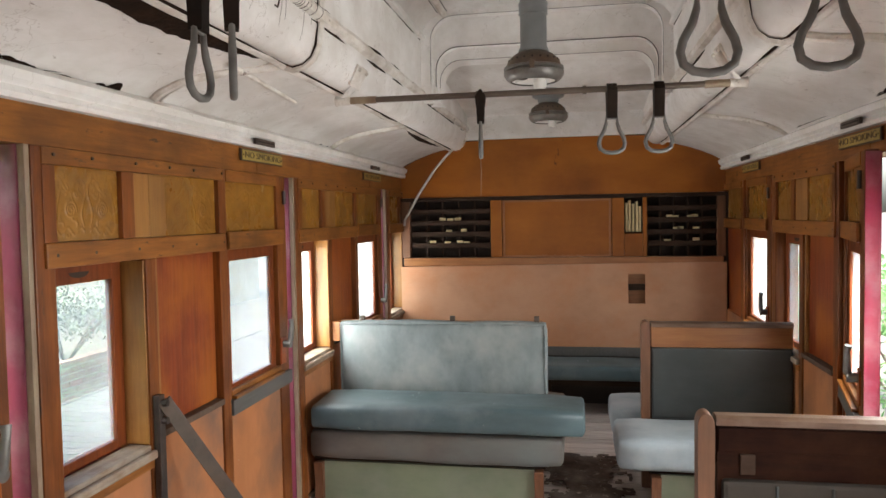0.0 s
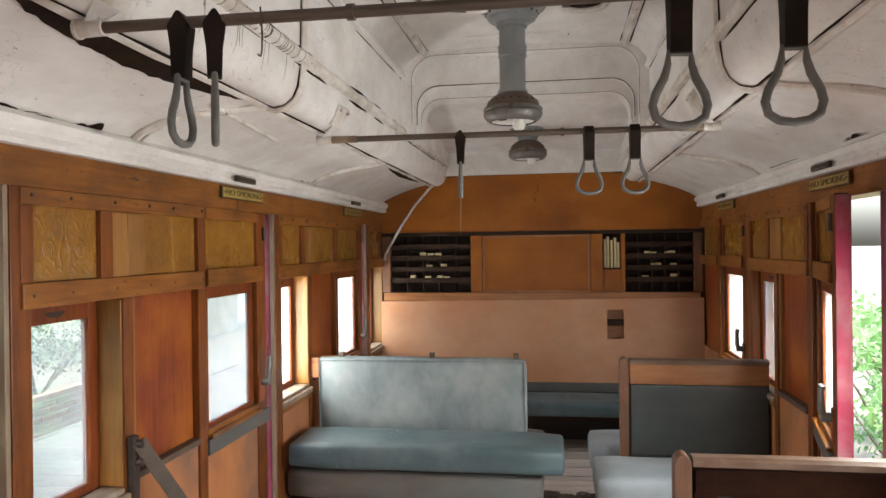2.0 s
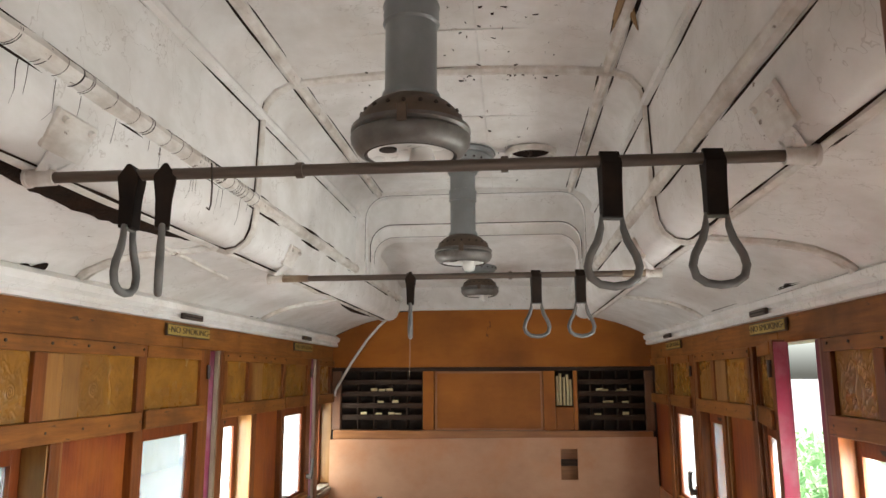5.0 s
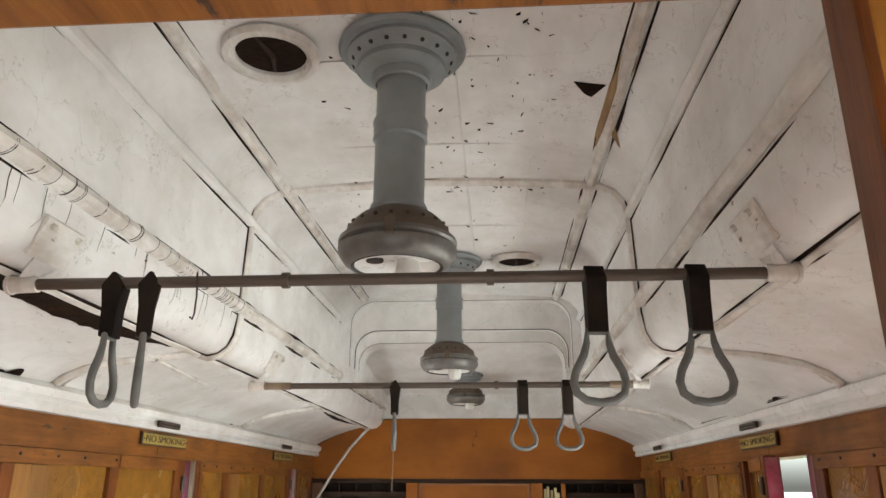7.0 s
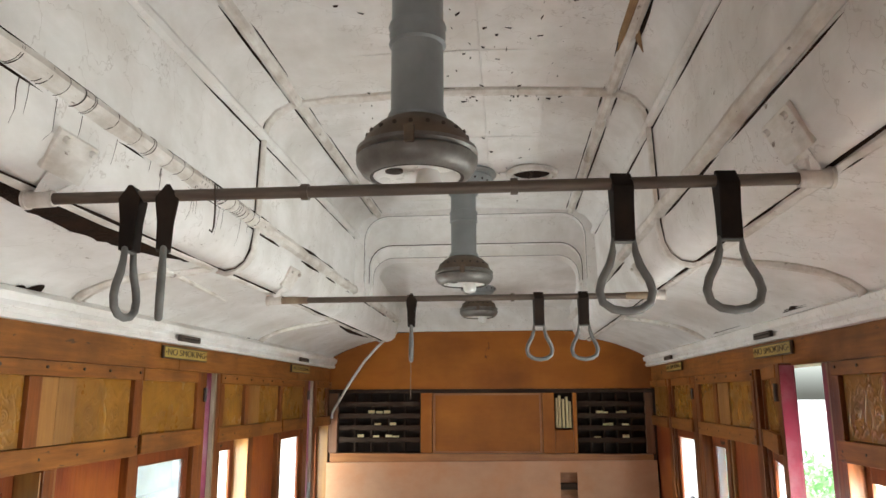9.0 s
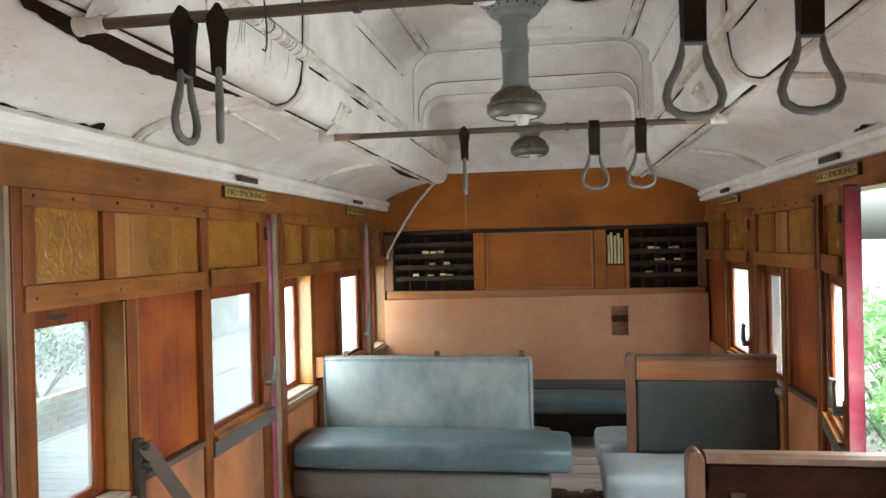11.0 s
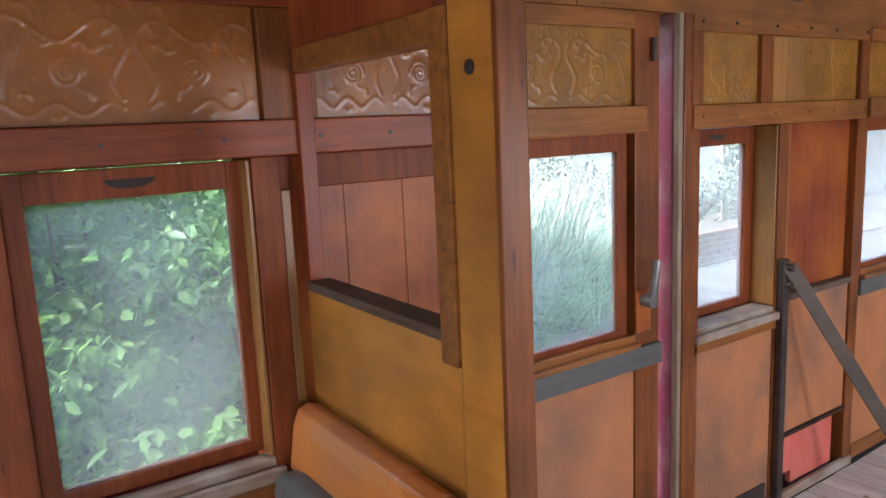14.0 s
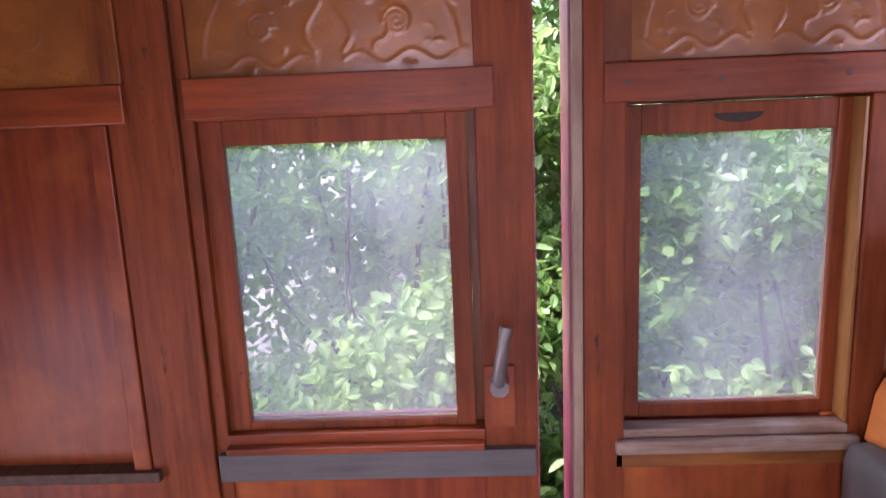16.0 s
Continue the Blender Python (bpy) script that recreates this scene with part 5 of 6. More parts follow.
# seat against the partition on the camera's side
ps = thing("partition_seat", (-1.0, Y_PART - 0.2, 0), "grey leathercloth seat below a curved orange wooden rail", "seat")
bm = bmesh.new()
sec = [(Y_PART - 0.002, 0.80), (Y_PART - 0.002, 0.935), (Y_PART - 0.03, 0.945), (Y_PART - 0.055, 0.935), (Y_PART - 0.07, 0.90), (Y_PART - 0.085, 0.80)]
extrude_x(bm, sec, -1.36, -0.70)
part("back_rail", bm, surface("orange_varnished_rail", (0.60, 0.20, 0.030), (0.48, 0.145, 0.022), (0.32, 0.17, 0.10), ACROSS, 4, 3, 0.3, coat=0.4), ps, "curved orange varnished back rail", bevel=0.005)
bm = bmesh.new()
soft_box(bm, -1.35, -0.70, Y_PART - 0.15, Y_PART - 0.03, 0.42, 0.82, 0.05, 0, 4)
part("backrest", bm, vinyl_grey, ps, "grey leathercloth backrest")
bm = bmesh.new()
soft_box(bm, -1.35, -0.70, Y_PART - 0.60, Y_PART - 0.12, 0.27, 0.44, 0.05, 0.01, 6)
part("seat", bm, vinyl_grey, ps)
part("seat_base", boxes((-1.35, -0.72, Y_PART - 0.52, Y_PART - 0.1, 0.0, 0.27)), green_ply, ps)

# ---- iron strut by the left wall ----
st = thing("iron_strut", (-1.34, 3.02, 0), "dark iron upright with a slanting worn flat brace", "brace")
part("upright", boxes((-1.372, -1.345, 3.0, 3.038, 0.0, 1.005)), iron, st, bevel=0.004)
bm = bmesh.new()
p, q = Vector((-1.338, 3.018, 0.985)), Vector((-0.955, 3.465, 0.0))
d = (q - p).normalized()
w = d.cross(Vector((0.76, -0.65, 0))).normalized() * 0.026
t = d.cross(w).normalized() * 0.005
vs = [bm.verts.new(e + a * w + b * t) for e in (p, q) for a, b in ((-1, -1), (1, -1), (1, 1), (-1, 1))]
for fc in ((0, 1, 2, 3), (7, 6, 5, 4), (0, 4, 5, 1), (1, 5, 6, 2), (2, 6, 7, 3), (3, 7, 4, 0)):
    bm.faces.new([vs[i] for i in fc])
part("brace", bm, flat_iron, st, "worn brown flat bar", bevel=0.002)
for z in (0.975, 0.91):
    bm = bmesh.new()
    tube(bm, [(-1.345, 3.02, z), (-1.322, 3.02, z)], 0.014, 8)
    part("bolt", bm, iron, st)

# ---- grab rails with their hanging straps ----


def strap(rail_y, x, z, turn, group):
    h = thing("hand_strap", (x, rail_y, z), "black leather strap with a grey loop handle hanging from the rail", "strap", group)
    c, s_ = math.cos(radians(turn)), math.sin(radians(turn))
    P = lambda a, b, zz: (x + a * c - b * s_, rail_y + a * s_ + b * c, zz)
    bm = bmesh.new()
    rows = []
    for zz, off in ((z + 0.022, 0.0), (z - 0.01, 0.021), (z - 0.06, 0.014), (z - 0.127, 0.012)):
        rows.append([bm.verts.new(P(a, b, zz)) for a, b in ((-0.022, -off - 0.004), (0.022, -off - 0.004), (0.022, off + 0.004), (-0.022, off + 0.004))])
    for r0, r1 in zip(rows, rows[1:]):
        for i in range(4):
            bm.faces.new((r0[i], r0[(i + 1) % 4], r1[(i + 1) % 4], r1[i]))
    bm.faces.new(rows[0])
    bm.faces.new(rows[-1][::-1])
    part("strap", bm, leather, h, "black leather strap", bevel=0.003)
    bm = bmesh.new()
    pts = [P(a, 0, z - 0.125 - 0.93 * b) for a, b in ((-0.022, 0.0), (-0.024, 0.025), (-0.032, 0.055), (-0.050, 0.09), (-0.056, 0.115), (-0.05, 0.14), (-0.03, 0.155), (0.0, 0.160),
                                                (0.03, 0.155), (0.05, 0.14), (0.056, 0.115), (0.050, 0.09), (0.032, 0.055), (0.024, 0.025), (0.022, 0.0))]
    tube(bm, pts, [0.0075] * 2 + [0.009] * 11 + [0.0075] * 2, 10, closed=True)
    part("loop_handle", bm, grip_mat, h, "grey loop handle", smooth=True)


def rail(y, x0, x1, z, straps):
    r = thing("grab_rail", (0, y, z), "brown metal grab rail across the carriage on white brackets", "rail", "grab rails")
    bm = bmesh.new()
    tube(bm, [(x0, y, z), (x1, y, z)], 0.0135, 14)
    part("bar", bm, brass_old, r, "tarnished brown bar", smooth=True)
    for x in (x0, x1):
        sg = -1 if x < 0 else 1
        bm = bmesh.new()
        tube(bm, [(x - sg * 0.05, y, z), (x + sg * 0.012, y, z)], [0.019, 0.021], 14)
        tube(bm, [(x + sg * 0.012, y, z), (x + sg * 0.02, y, z)], 0.024, 14)
        part("socket", bm, white_trim, r, "white-painted rail socket", smooth=True)
        xb = CX + sg * 0.75
        plate = bmesh.new()
        vs = [plate.verts.new((xb + sg * dx - sg * o, y + dy, dz - o)) for o in (0.0, 0.009) for dx, dy, dz in ((0.004, -0.125, 2.315), (0.004, 0.02, 2.315), (0.052, 0.03, 2.232), (0.052, -0.115, 2.232))]
        for fc in ((0, 1, 2, 3), (7, 6, 5, 4), (0, 4, 5, 1), (1, 5, 6, 2), (2, 6, 7, 3), (3, 7, 4, 0)):
            plate.faces.new([vs[i] for i in fc])
        part("bracket_plate", plate, white_trim, r, "white-painted fixing plate", bevel=0.003)
        for dy, dz, dx in ((-0.1, 2.296, 0.006), (0.0, 2.296, 0.006)):
            bm = bmesh.new()
            tube(bm, [(xb + sg * dx, y + dy, dz), (xb + sg * (dx - 0.012), y + dy, dz - 0.01)], 0.008, 8)
            part("bolt", bm, white_trim, r)
        bm = bmesh.new()
        base = [(xb + sg * 0.006, y - 0.105, 2.292), (xb + sg * 0.006, y - 0.005, 2.292), (xb + sg * 0.045, y + 0.015, 2.226), (xb + sg * 0.045, y - 0.085, 2.226)]
        tip = [(x - sg * 0.035, y - 0.014, z + 0.012), (x - sg * 0.035, y + 0.012, z + 0.012), (x - sg * 0.002, y + 0.012, z + 0.012), (x - sg * 0.002, y - 0.014, z + 0.012)]
        vs = [bm.verts.new(v) for v in base + tip]
        for fc in ((0, 1, 2, 3), (7, 6, 5, 4), (0, 4, 5, 1), (1, 5, 6, 2), (2, 6, 7, 3), (3, 7, 4, 0)):
            bm.faces.new([vs[i] for i in fc])
        part("bracket", bm, white, r, "white-painted bracket", bevel=0.006)
    if y > 3:
        for xa, xb in ((x0 - 0.02, x0 + 0.17), (x1 - 0.15, x1 + 0.02)):
            bm = bmesh.new()
            tube(bm, [(xa, y, z), (xb, y, z)], 0.0165, 14)
            part("sleeve", bm, cream, r, "worn cream rail sleeve", smooth=True)
    for x in (x0 + (x1 - x0) * 0.365, x0 + (x1 - x0) * 0.63):
        bm = bmesh.new()
        tube(bm, [(x - 0.008, y, z), (x + 0.008, y, z)], 0.0185, 14)
        part("collar", bm, brass_old, r, smooth=True)
    for x, turn in straps:
        strap(y, x, z, turn, "hand straps")


rail(2.122, -0.905, 0.83, 2.188, ((-0.667, 94), (-0.588, 116), (0.414, 8), (0.632, 4)))
rail(3.824, -0.90, 0.84, 2.174, ((-0.255, 95), (0.31, 10), (0.505, 6)))

wire = thing("hanging_wire", (-0.47, 2.12, 2.15), "short bent dark wire hooked over the grab rail", "wire")
part("hook", tube(bmesh.new(), [(-0.47, 2.10, 2.205), (-0.468, 2.105, 2.15), (-0.469, 2.105, 2.11), (-0.474, 2.108, 2.098), (-0.48, 2.108, 2.104)], 0.0022, 6), iron, wire)
thread = thing("hanging_string", (-0.255, 3.82, 1.9), "thin grey string hanging from a strap", "string")
part("strand", tube(bmesh.new(), [(-0.257, 3.815, 1.93), (-0.255, 3.816, 1.84), (-0.258, 3.815, 1.73)], 0.0015, 5), cream, thread)

# ---- roof lamps ----


def lamp(y, z):
    x = -0.045
    l = thing("ceiling_lamp", (x, y, z), "grey pillar ceiling lamp with perforated dome and white reflector", "lamp", "ceiling lamps")
    top = 2.90 if y < 5 else 2.62
    bm = bmesh.new()
    lathe(bm, [(0.0, top), (0.172, top), (0.176, top - 0.012), (0.168, top - 0.022), (0.150, top - 0.024), (0.150, top - 0.034), (0.142, top - 0.04), (0.128, top - 0.062), (0.122, top - 0.064), (0.120, top - 0.078), (0.10, top - 0.09), (0.082, top - 0.094), (0.078, top - 0.115), (0.070, top - 0.12)], x, y)
    canopy = part("canopy", bm, lamp_grey, l, "grey fluted ceiling canopy", smooth=True)
    for i in range(18):
        a = 2 * math.pi * i / 18
        bm = bmesh.new()
        tube(bm, [(x + 0.130 * math.cos(a), y + 0.130 * math.sin(a), top - 0.050), (x + 0.137 * math.cos(a), y + 0.137 * math.sin(a), top - 0.053)], 0.006, 6)
        part("hole", bm, black_void, canopy)
    zb = z + 0.155
    mid = (top - 0.11 + zb) / 2 + 0.02
    bm = bmesh.new()
    lathe(bm, [(0.066, top - 0.10), (0.066, mid + 0.05), (0.072, mid + 0.048), (0.074, mid + 0.04), (0.070, mid + 0.03), (0.072, mid + 0.02), (0.070, mid), (0.073, mid - 0.006), (0.066, mid - 0.012), (0.066, zb + 0.02), (0.072, zb + 0.012), (0.076, zb), (0.072, zb - 0.008)], x, y)
    part("pillar", bm, lamp_grey, l, "grey painted pillar", smooth=True)
    bm = bmesh.new()
    lathe(bm, [(0.070, zb - 0.004), (0.080, zb - 0.010), (0.098, zb - 0.020), (0.116, z + 0.118), (0.130, z + 0.098), (0.138, z + 0.075)], x, y, 40)
    dome = part("dome", bm, lamp_brown, l, "corroded perforated dome", smooth=True)
    for i in range(20):
        a = 2 * math.pi * i / 20
        bm = bmesh.new()
        tube(bm, [(x + 0.122 * math.cos(a), y + 0.122 * math.sin(a), z + 0.106), (x + 0.1275 * math.cos(a), y + 0.1275 * math.sin(a), z + 0.108)], 0.0052, 8)
        part("hole", bm, black_void, dome)
    bm = bmesh.new()
    lathe(bm, [(0.136, z + 0.078), (0.148, z + 0.074), (0.150, z + 0.064), (0.143, z + 0.058), (0.150, z + 0.050), (0.148, z + 0.035), (0.135, z + 0.015), (0.122, z + 0.006), (0.116, z + 0.004), (0.112, z + 0.012)], x, y, 40)
    part("rim", bm, lamp_rim, l, "corroded grey metal rim", smooth=True)
    bm = bmesh.new()
    lathe(bm, [(0.108, z + 0.009), (0.095, z + 0.014), (0.05, z + 0.019), (0.0, z + 0.020)], x, y, 32)
    part("seal_ring", lathe(bmesh.new(), [(0.117, z + 0.006), (0.112, z + 0.003), (0.107, z + 0.008)], x, y, 32), black_void, l, "dark ring round the reflector", smooth=True)
    part("reflector", bm, opal, l, "white enamel reflector", smooth=True)
    bm = bmesh.new()
    tube(bm, [(x - 0.052, y - 0.03, z + 0.024), (x - 0.052, y - 0.03, z + 0.013)], 0.022, 14)
    part("reflector_hole", bm, black_void, l)
    bm = bmesh.new()
    lathe(bm, [(0.012, z + 0.05), (0.018, z + 0.03), (0.028, z + 0.012), (0.034, z - 0.012), (0.026, z - 0.034), (0.0, z - 0.042)], x + 0.03, y - 0.01, 18)
    part("bulb", bm, opal, l, "white frosted bulb", smooth=True)
    part("clasp", boxes((x - 0.012, x + 0.012, y - 0.158, y - 0.142, z + 0.045, z + 0.088)), lamp_brown, l, bevel=0.003)


lamp(2.30, 2.262)
lamp(4.30, 2.30)
lamp(6.30, 2.345)


def roof_vent(x, y, z):
    v = thing("roof_vent", (x, y, z), "round white-rimmed vent with a dark grille in the roof", "vent", "roof vents")
    bm = bmesh.new()
    lathe(bm, [(0.105, z + 0.02), (0.135, z - 0.0), (0.13, z - 0.02), (0.112, z - 0.024), (0.098, z - 0.012), (0.096, z + 0.012)], x, y, 32)
    part("rim", bm, white_trim, v, smooth=True)
    # flat disc; the shade inside the vent is its near-black colour
    bm = bmesh.new()
    tube(bm, [(x, y, z - 0.001), (x, y, z + 0.006)], 0.098, 24)
    part("grille", bm, rot_and_shade, v, "dark dirty grille, the opening's depth put in as near-black")
    bm = bmesh.new()
    tube(bm, [(x - 0.02, y - 0.085, z - 0.004), (x + 0.005, y, z - 0.009), (x - 0.015, y + 0.085, z - 0.004)], [0.004, 0.009, 0.005], 6)
    part("dirt_ridge", bm, wood_dark, v, "crusted dirt on the grille")


roof_vent(-0.405, 2.27, 2.882)
roof_vent(0.315, 4.27, 2.886)

# ---- on the floor ----
lino = thing("floor_covering", (0.2, 4.5, 0.0), "torn dark brown remains of floor covering in the aisle", "floor covering")
rg = random.Random(21)
lino_mat = surface("worn_floor_covering", (0.10, 0.066, 0.048), (0.05, 0.033, 0.025), (0.26, 0.21, 0.175), (1, 1, 1), 14, 5, 0.85, bump=0.4, amount=0.8, speck=(18, 0.6, (0.34, 0.28, 0.23), (1, 1, 1)))
bm = bmesh.new()
nx, ny = 26, 48
grid = {}
for i in range(nx + 1):
    for k in range(ny + 1):
        x, y = -0.06 + 0.54 * i / nx, 4.40 + 1.2 * k / ny
        grid[i, k] = (x, y, 0.008 + 0.003 * noise.noise(Vector((x * 14, y * 14, 0))))
made = {}
for i in range(nx):
    for k in range(ny):
        x, y, z = grid[i, k]
        edge = min(i, nx - 1 - i, k, ny - 1 - k) / 7
        if noise.noise(Vector((x * 7, y * 7, 4))) + 0.6 * noise.noise(Vector((x * 22, y * 22, 1))) + min(edge, 0.9) < 0.32:
            continue
        corner = []
        for c in ((i, k), (i + 1, k), (i + 1, k + 1), (i, k + 1)):
            if c not in made:
                p = grid[c]
                made[c] = bm.verts.new((p[0] + rg.uniform(-0.008, 0.008), p[1] + rg.uniform(-0.009, 0.009), p[2]))
            corner.append(made[c])
        bm.faces.new(corner)
ex = bmesh.ops.extrude_face_region(bm, geom=bm.faces[:])
for v in ex["geom"]:
    if isinstance(v, bmesh.types.BMVert):
        v.co.z += 0.004
part("sheet", bm, lino_mat, lino)
slab = thing("loose_board", (0.2, 4.0, 0.0), "loose pale grey board lying on the floor", "board")
part("board", boxes((0.08, 0.47, 3.97, 4.27, 0.006, 0.03)), dusty_sill, slab, bevel=0.004)
bm = bmesh.new()
for i in range(420):
    x, y, l = rg.uniform(-1.3, 0.5), rg.uniform(2.6, 5.4), rg.uniform(0.004, 0.022)
    a = rg.uniform(0, 6.28)
    c, d = math.cos(a) * l, math.sin(a) * l
    v = [bm.verts.new(p) for p in ((x - c, y - d, 0.004), (x + d * 0.4, y - c * 0.4, 0.005), (x + c, y + d, 0.006), (x - d * 0.4, y + c * 0.4, 0.009))]
    bm.faces.new(v)
tagged(link("litter", bm, dusty_sill), "small chips and dry leaves scattered over the floor", "litter", "", "stuff")

# ---- outside: plants and yard ----


def leaves(bm, rnd, centre, spread, count, size, droop=0.5):
    for _ in range(count):
        d = Vector((rnd.gauss(0, 1), rnd.gauss(0, 1), rnd.gauss(0, 1)))
        d = d.normalized() * (rnd.random() ** 0.45)
        p = Vector(centre) + Vector((d.x * spread[0], d.y * spread[1], d.z * spread[2]))
        l = size * rnd.uniform(0.45, 1.2)
        m = Matrix.Rotation(rnd.uniform(0, 6.28), 3, "Z") @ Matrix.Rotation(rnd.gauss(droop, 0.5), 3, "Y") @ Matrix.Rotation(rnd.gauss(0, 0.5), 3, "X")
        pts = [(0, 0, 0), (0.35 * l, 0.26 * l, 0.05 * l), (0.75 * l, 0.2 * l, 0.03 * l), (l, 0, -0.05 * l), (0.75 * l, -0.2 * l, 0.03 * l), (0.35 * l, -0.26 * l, 0.05 * l)]
        v = [bm.verts.new(p + m @ Vector(q)) for q in pts]
        bm.faces.new((v[0], v[1], v[2], v[3]))
        bm.faces.new((v[0], v[3], v[4], v[5]))


def shrub(base, clumps, size, material, label, seed, per=420):
    rnd = random.Random(seed)
    sh = thing("shrub", base, label, "shrub", "shrubs outside")
    bm = bmesh.new()
    for c, sp in clumps:
        b0, c0 = Vector(base), Vector(c)
        mid = (b0 + c0) / 2 + Vector((rnd.uniform(-0.15, 0.15), rnd.uniform(-0.15, 0.15), 0.1))
        tube(bm, [b0, mid, c0], [0.016, 0.011, 0.005], 6)
    part("branches", bm, bark, sh)
    bm = bmesh.new()
    for c, sp in clumps:
        leaves(bm, rnd, c, sp, per, size)
    tagged(part("foliage", bm, material, sh, "dense leaves"), kind="stuff")


rnd = random.Random(11)
for j, (yb, mt, sz, lab) in enumerate(((-2.2, leaf_mat, 0.085, "bright green broad-leaved shrub close outside the window"), (-1.1, leaf_ivy, 0.075, "dark green leafy shrub outside the window"), (-0.1, leaf_mat, 0.08, "fresh green shrub pressing near the glass"),
                                   (0.8, leaf_mat, 0.09, "broad-leaved green shrub beside the carriage"), (1.6, leaf_ivy, 0.075, "tangled dark green shrub beside the carriage"))):
    cl = []
    for i in range(11):
        z = -0.1 + 0.24 * i
        cl.append(((-2.45 - 0.5 * max(0.0, z - 0.6) + rnd.uniform(-0.35, 0.25), yb + rnd.uniform(-0.55, 0.55), z + rnd.uniform(-0.1, 0.1)), (rnd.uniform(0.25, 0.4), rnd.uniform(0.4, 0.6), rnd.uniform(0.2, 0.32))))
    shrub((-2.9, yb, -0.55), cl, sz * 0.82, mt, lab, 20 + j, 1350)
for j, yb in enumerate((-3.4, -2.0, -0.6, 0.4, 1.2, 2.0)):
    cl = [((-4.7 + rnd.uniform(-0.5, 0.5), yb + rnd.uniform(-0.8, 0.8), -0.2 + 0.24 * i), (0.7, 0.85, 0.5)) for i in range(9)]
    shrub((-4.8, yb, -0.55), cl, 0.13, leaf_ivy if j % 2 else leaf_mat, "tall dark green shrub behind the others", 60 + j, 520)
cl = []
for i in range(14):
    cl.append(((3.0 + rnd.uniform(-0.4, 0.9), 7.2 + rnd.uniform(-1.4, 2.4), -0.3 + rnd.uniform(0, 1.45)), (0.5, 0.6, 0.35)))
shrub((3.2, 7.4, -0.55), cl, 0.09, leaf_ivy, "ivy-green bush outside the open door", 40, 420)
cl = [((-7.6 + rnd.uniform(-0.7, 0.7), 7.6 + 0.55 * i + rnd.uniform(-0.4, 0.4), -0.1 + rnd.uniform(0, 1.3)), (0.7, 0.7, 0.5)) for i in range(12)]
shrub((-7.6, 10.5, -0.55), cl, 0.075, leaf_pale, "pale grey-green bushes across the yard", 41, 900)



def blades(name, material, label, seed, count, low, high, lean_most, x_off=0.0):
    """Arching blades growing in one belt beside the carriage."""
    grass = bmesh.new()
    rnd = random.Random(seed)
    for _ in range(count):
        x, y = -4.75 + x_off + rnd.gauss(0, 0.3), 4.1 + rnd.uniform(-1.7, 1.35)
        x -= 0.12 * (y - 3)
        h, w = rnd.uniform(low, high), rnd.uniform(0.007, 0.015)
        a, lean = rnd.uniform(0, 6.28), rnd.uniform(0.1, lean_most)
        dx, dy = math.cos(a), math.sin(a)
        pts = []
        for q in (0, 0.3, 0.55, 0.8, 1.0):
            o = lean * h * q * q
            pts.append((Vector((x + dx * o, y + dy * o, -0.55 + h * (q - 0.3 * lean * q * q * q))), w * (1 - q) + 0.0008))
        side_v = Vector((-dy, dx, 0))
        vs = [[grass.verts.new(p + k * ww * side_v) for k in (-1, 1)] for p, ww in pts]
        for r0, r1 in zip(vs, vs[1:]):
            grass.faces.new((r0[0], r0[1], r1[1], r1[0]))
    tagged(link(name, grass, material), label, "grass", "", "stuff")


blades("tall_grass", grass_mat, "tall arching green grass growing outside the windows", 3, 5200, 0.8, 1.75, 1.5)
blades("dry_grass", plume_mat, "pale dry grass stems arching over the green grass", 4, 1200, 1.4, 2.15, 1.1, -0.25)

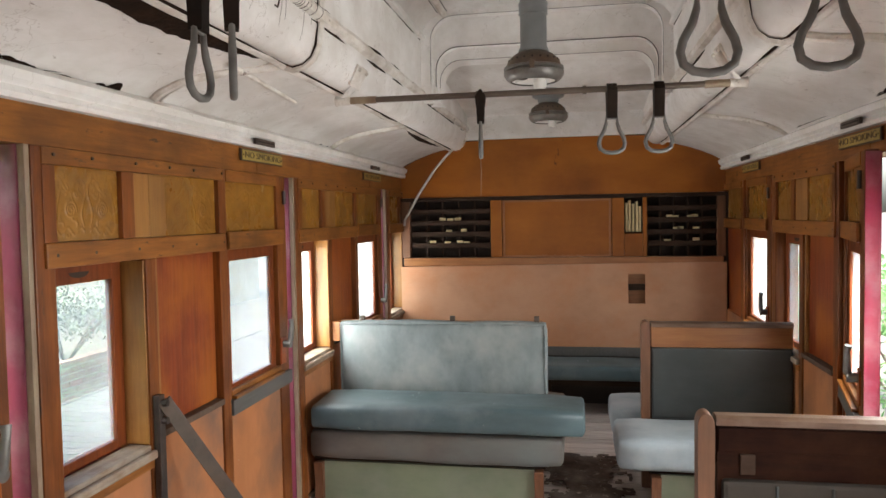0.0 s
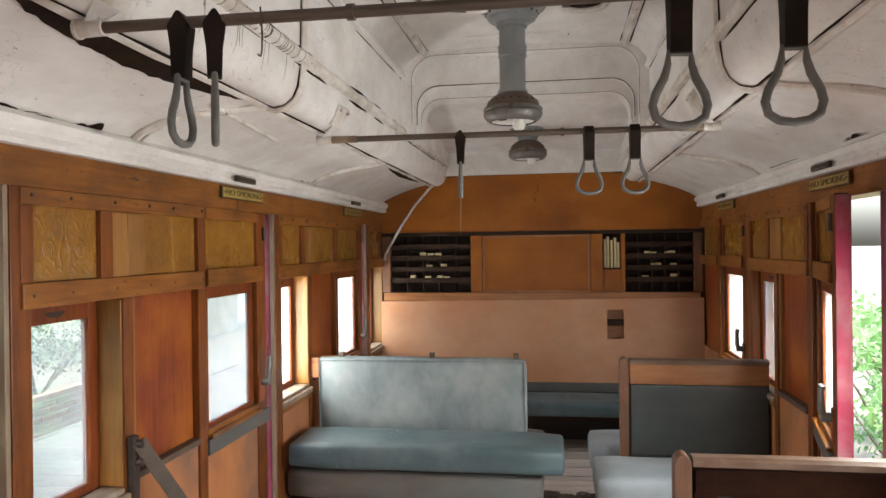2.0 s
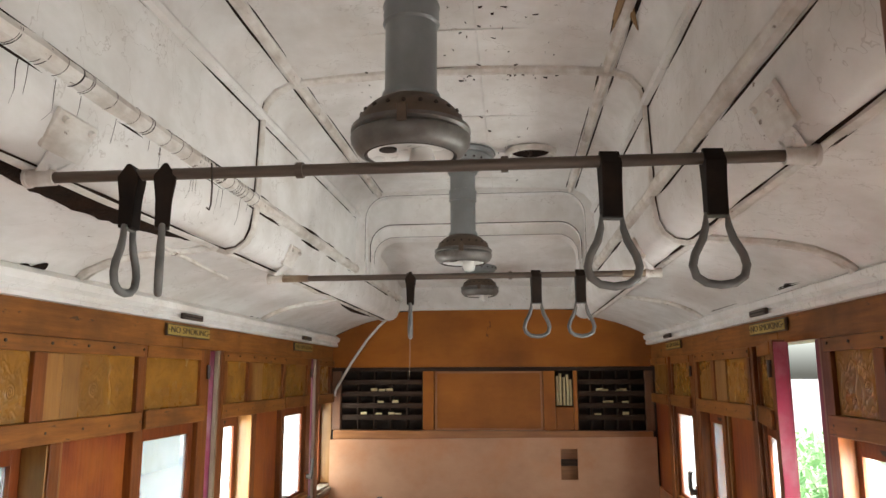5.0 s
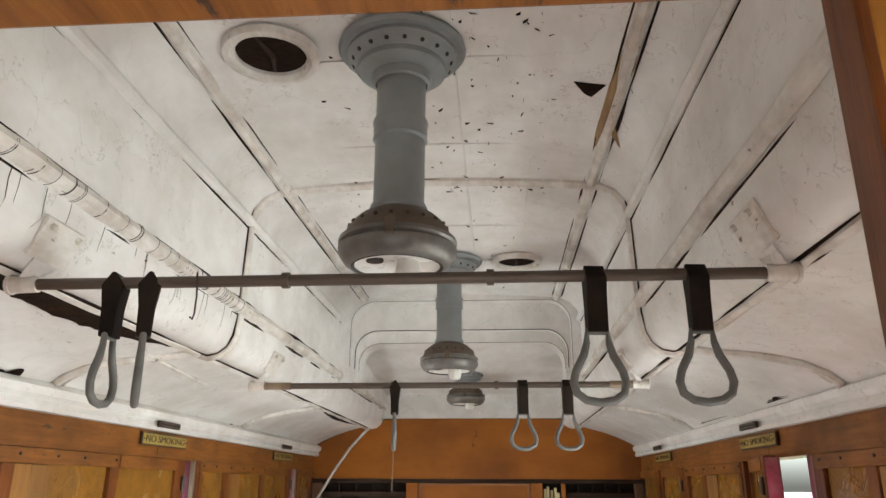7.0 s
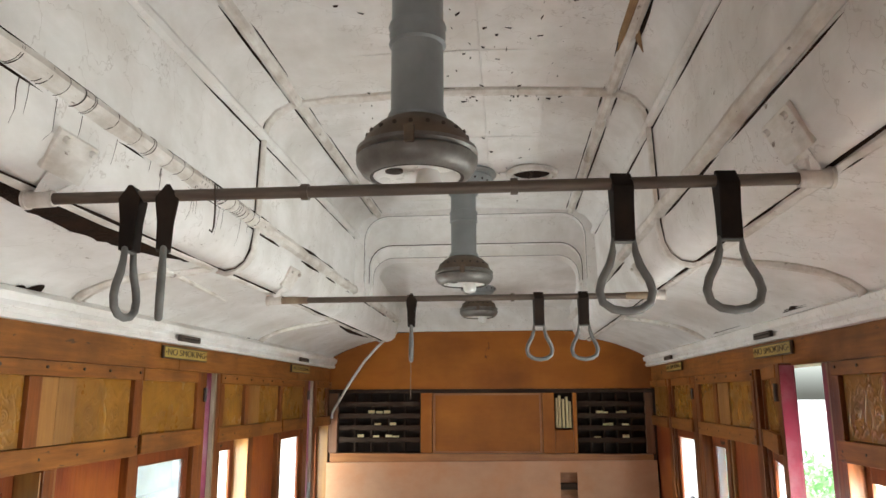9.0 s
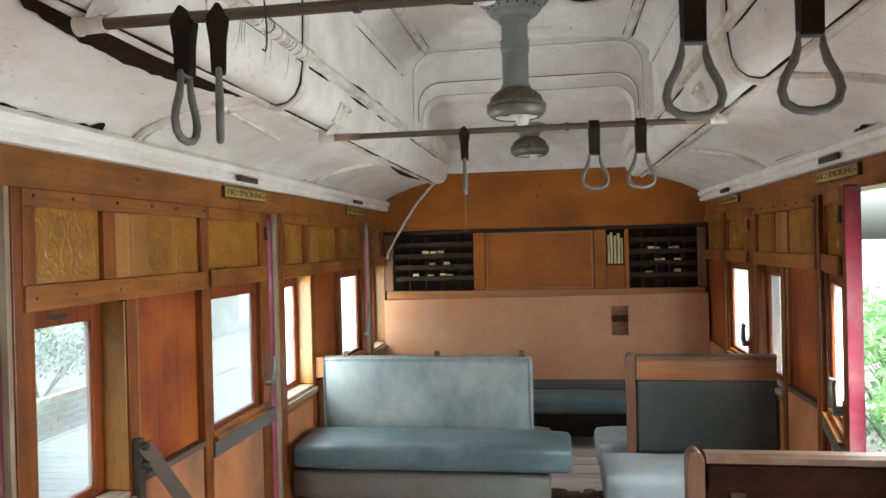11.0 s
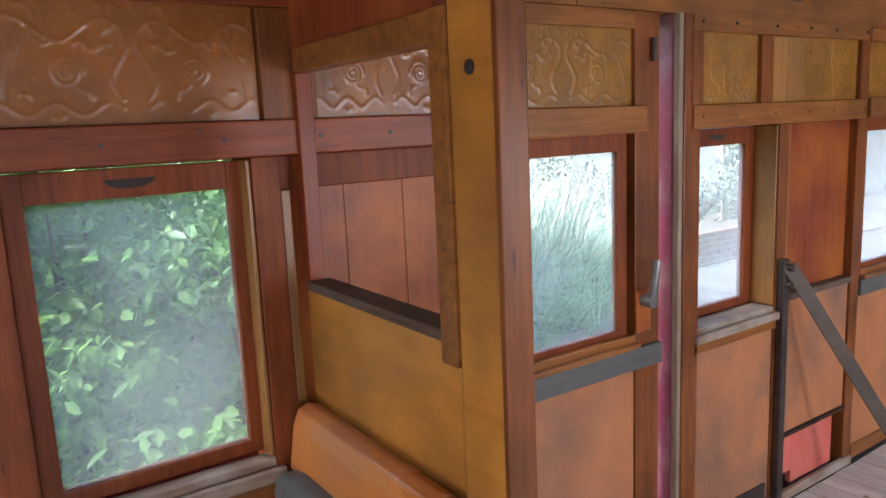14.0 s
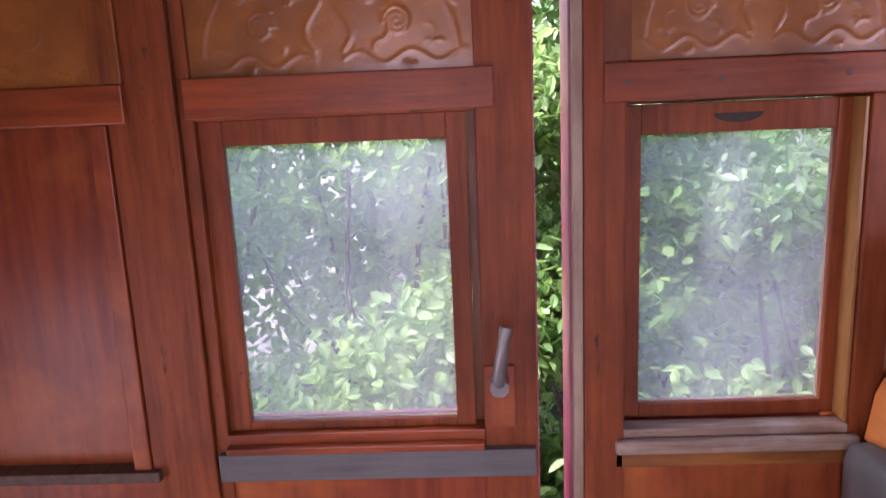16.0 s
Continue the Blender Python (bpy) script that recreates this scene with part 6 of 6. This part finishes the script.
deck = thing("deck", (-3.4, 5.0, -0.2), "silvered timber deck outside the carriage", "deck")
for i in range(64):
    y = 2.5 + i * 0.145
    part("plank", boxes((-4.15 if y < 5.7 else -4.95, -1.75, y, y + 0.136, -0.24, -0.2)), deck_mat, deck, bevel=0.004)
part("edge_beam", boxes((-5.02, -4.96, 5.7, 11.8, -0.42, -0.196)), deck_mat, deck, "silvered edge beam", bevel=0.004)
low_wall = thing("brick_wall", (-5.75, 8, -0.55), "low weathered red-brick garden wall", "wall")
for r in range(7):
    for c in range(26):
        y = 5.9 + c * 0.235 + (r % 2) * 0.117
        if r == 0 and c == 0:
            bm = boxes((-0.055, 0.055, 0, 0.222, 0, 0.07))
            bmesh.ops.bevel(bm, geom=bm.edges[:], offset=0.004, segments=1, affect="EDGES")
            brick_mesh = bpy.data.meshes.new("brick")
            bm.to_mesh(brick_mesh)
            bm.free()
            brick_mesh.materials.append(brick_mat)
        ob = new("brick", brick_mesh)
        ob.parent = low_wall
        ob.matrix_basis = pose(random.uniform(-0.004, 0.004), y - 8, 0.082 * r + 0.01)
part("mortar", boxes((-5.795, -5.705, 5.9, 12.0, -0.55, 0.005)), concrete, low_wall)
shed = thing("shed", (-9.0, 17, -0.55), "pale cream sheet-clad shed across the yard", "shed")
for i in range(22):
    part("sheet", boxes((-8.6 - 0.01 * (i % 2), -8.55, 13.0 + i * 0.3, 13.29 + i * 0.3, -0.55, 1.9)), tin, shed)
part("roof", boxes((-12.0, -8.3, 12.8, 19.8, 1.9, 1.98)), concrete, shed)
part("post", boxes((-8.5, -8.4, 13.6, 13.7, -0.55, 0.95)), bark, shed)

board = thing("weathered_board", (1.62, 5.1, 0.0), "peeling yellow and white painted board standing outside", "board")
part("panel", boxes((1.60, 1.63, 4.90, 5.22, -0.55, 1.75)), yellow_paint, board, bevel=0.004)
part("batten", boxes((1.63, 1.66, 4.92, 5.20, 1.2, 1.3)), yellow_paint, board)

# ---- floorboards ----
board_mesh = None
yy = BACK
rnd = random.Random(4)
i = 0
while yy < END - 0.02:
    wdt = 0.108
    if board_mesh is None:
        bm = boxes((-1.37, 1.37, 0.0015, wdt - 0.0035, -0.03, 0.0))
        bmesh.ops.bevel(bm, geom=[e for e in bm.edges if abs(e.verts[0].co.z) < 1e-6 and abs(e.verts[1].co.z) < 1e-6], offset=0.003, segments=1, affect="EDGES")
        board_mesh = bpy.data.meshes.new("board")
        bm.to_mesh(board_mesh)
        bm.free()
        board_mesh.materials.append(floor_mat)
    ob = new("board", board_mesh)
    ob.parent = floor
    ob.matrix_basis = pose(rnd.uniform(-0.004, 0.004), yy, -0.004 + rnd.uniform(-0.003, 0.002), rnd.uniform(-0.5, 0.5), rnd.uniform(-0.12, 0.12), 0)
    yy += wdt
structure("wall_rear", boxes((-1.46, 1.46, BACK - 0.06, BACK, -0.1, 2.96)), ply, "plain varnished wall behind", "wall")
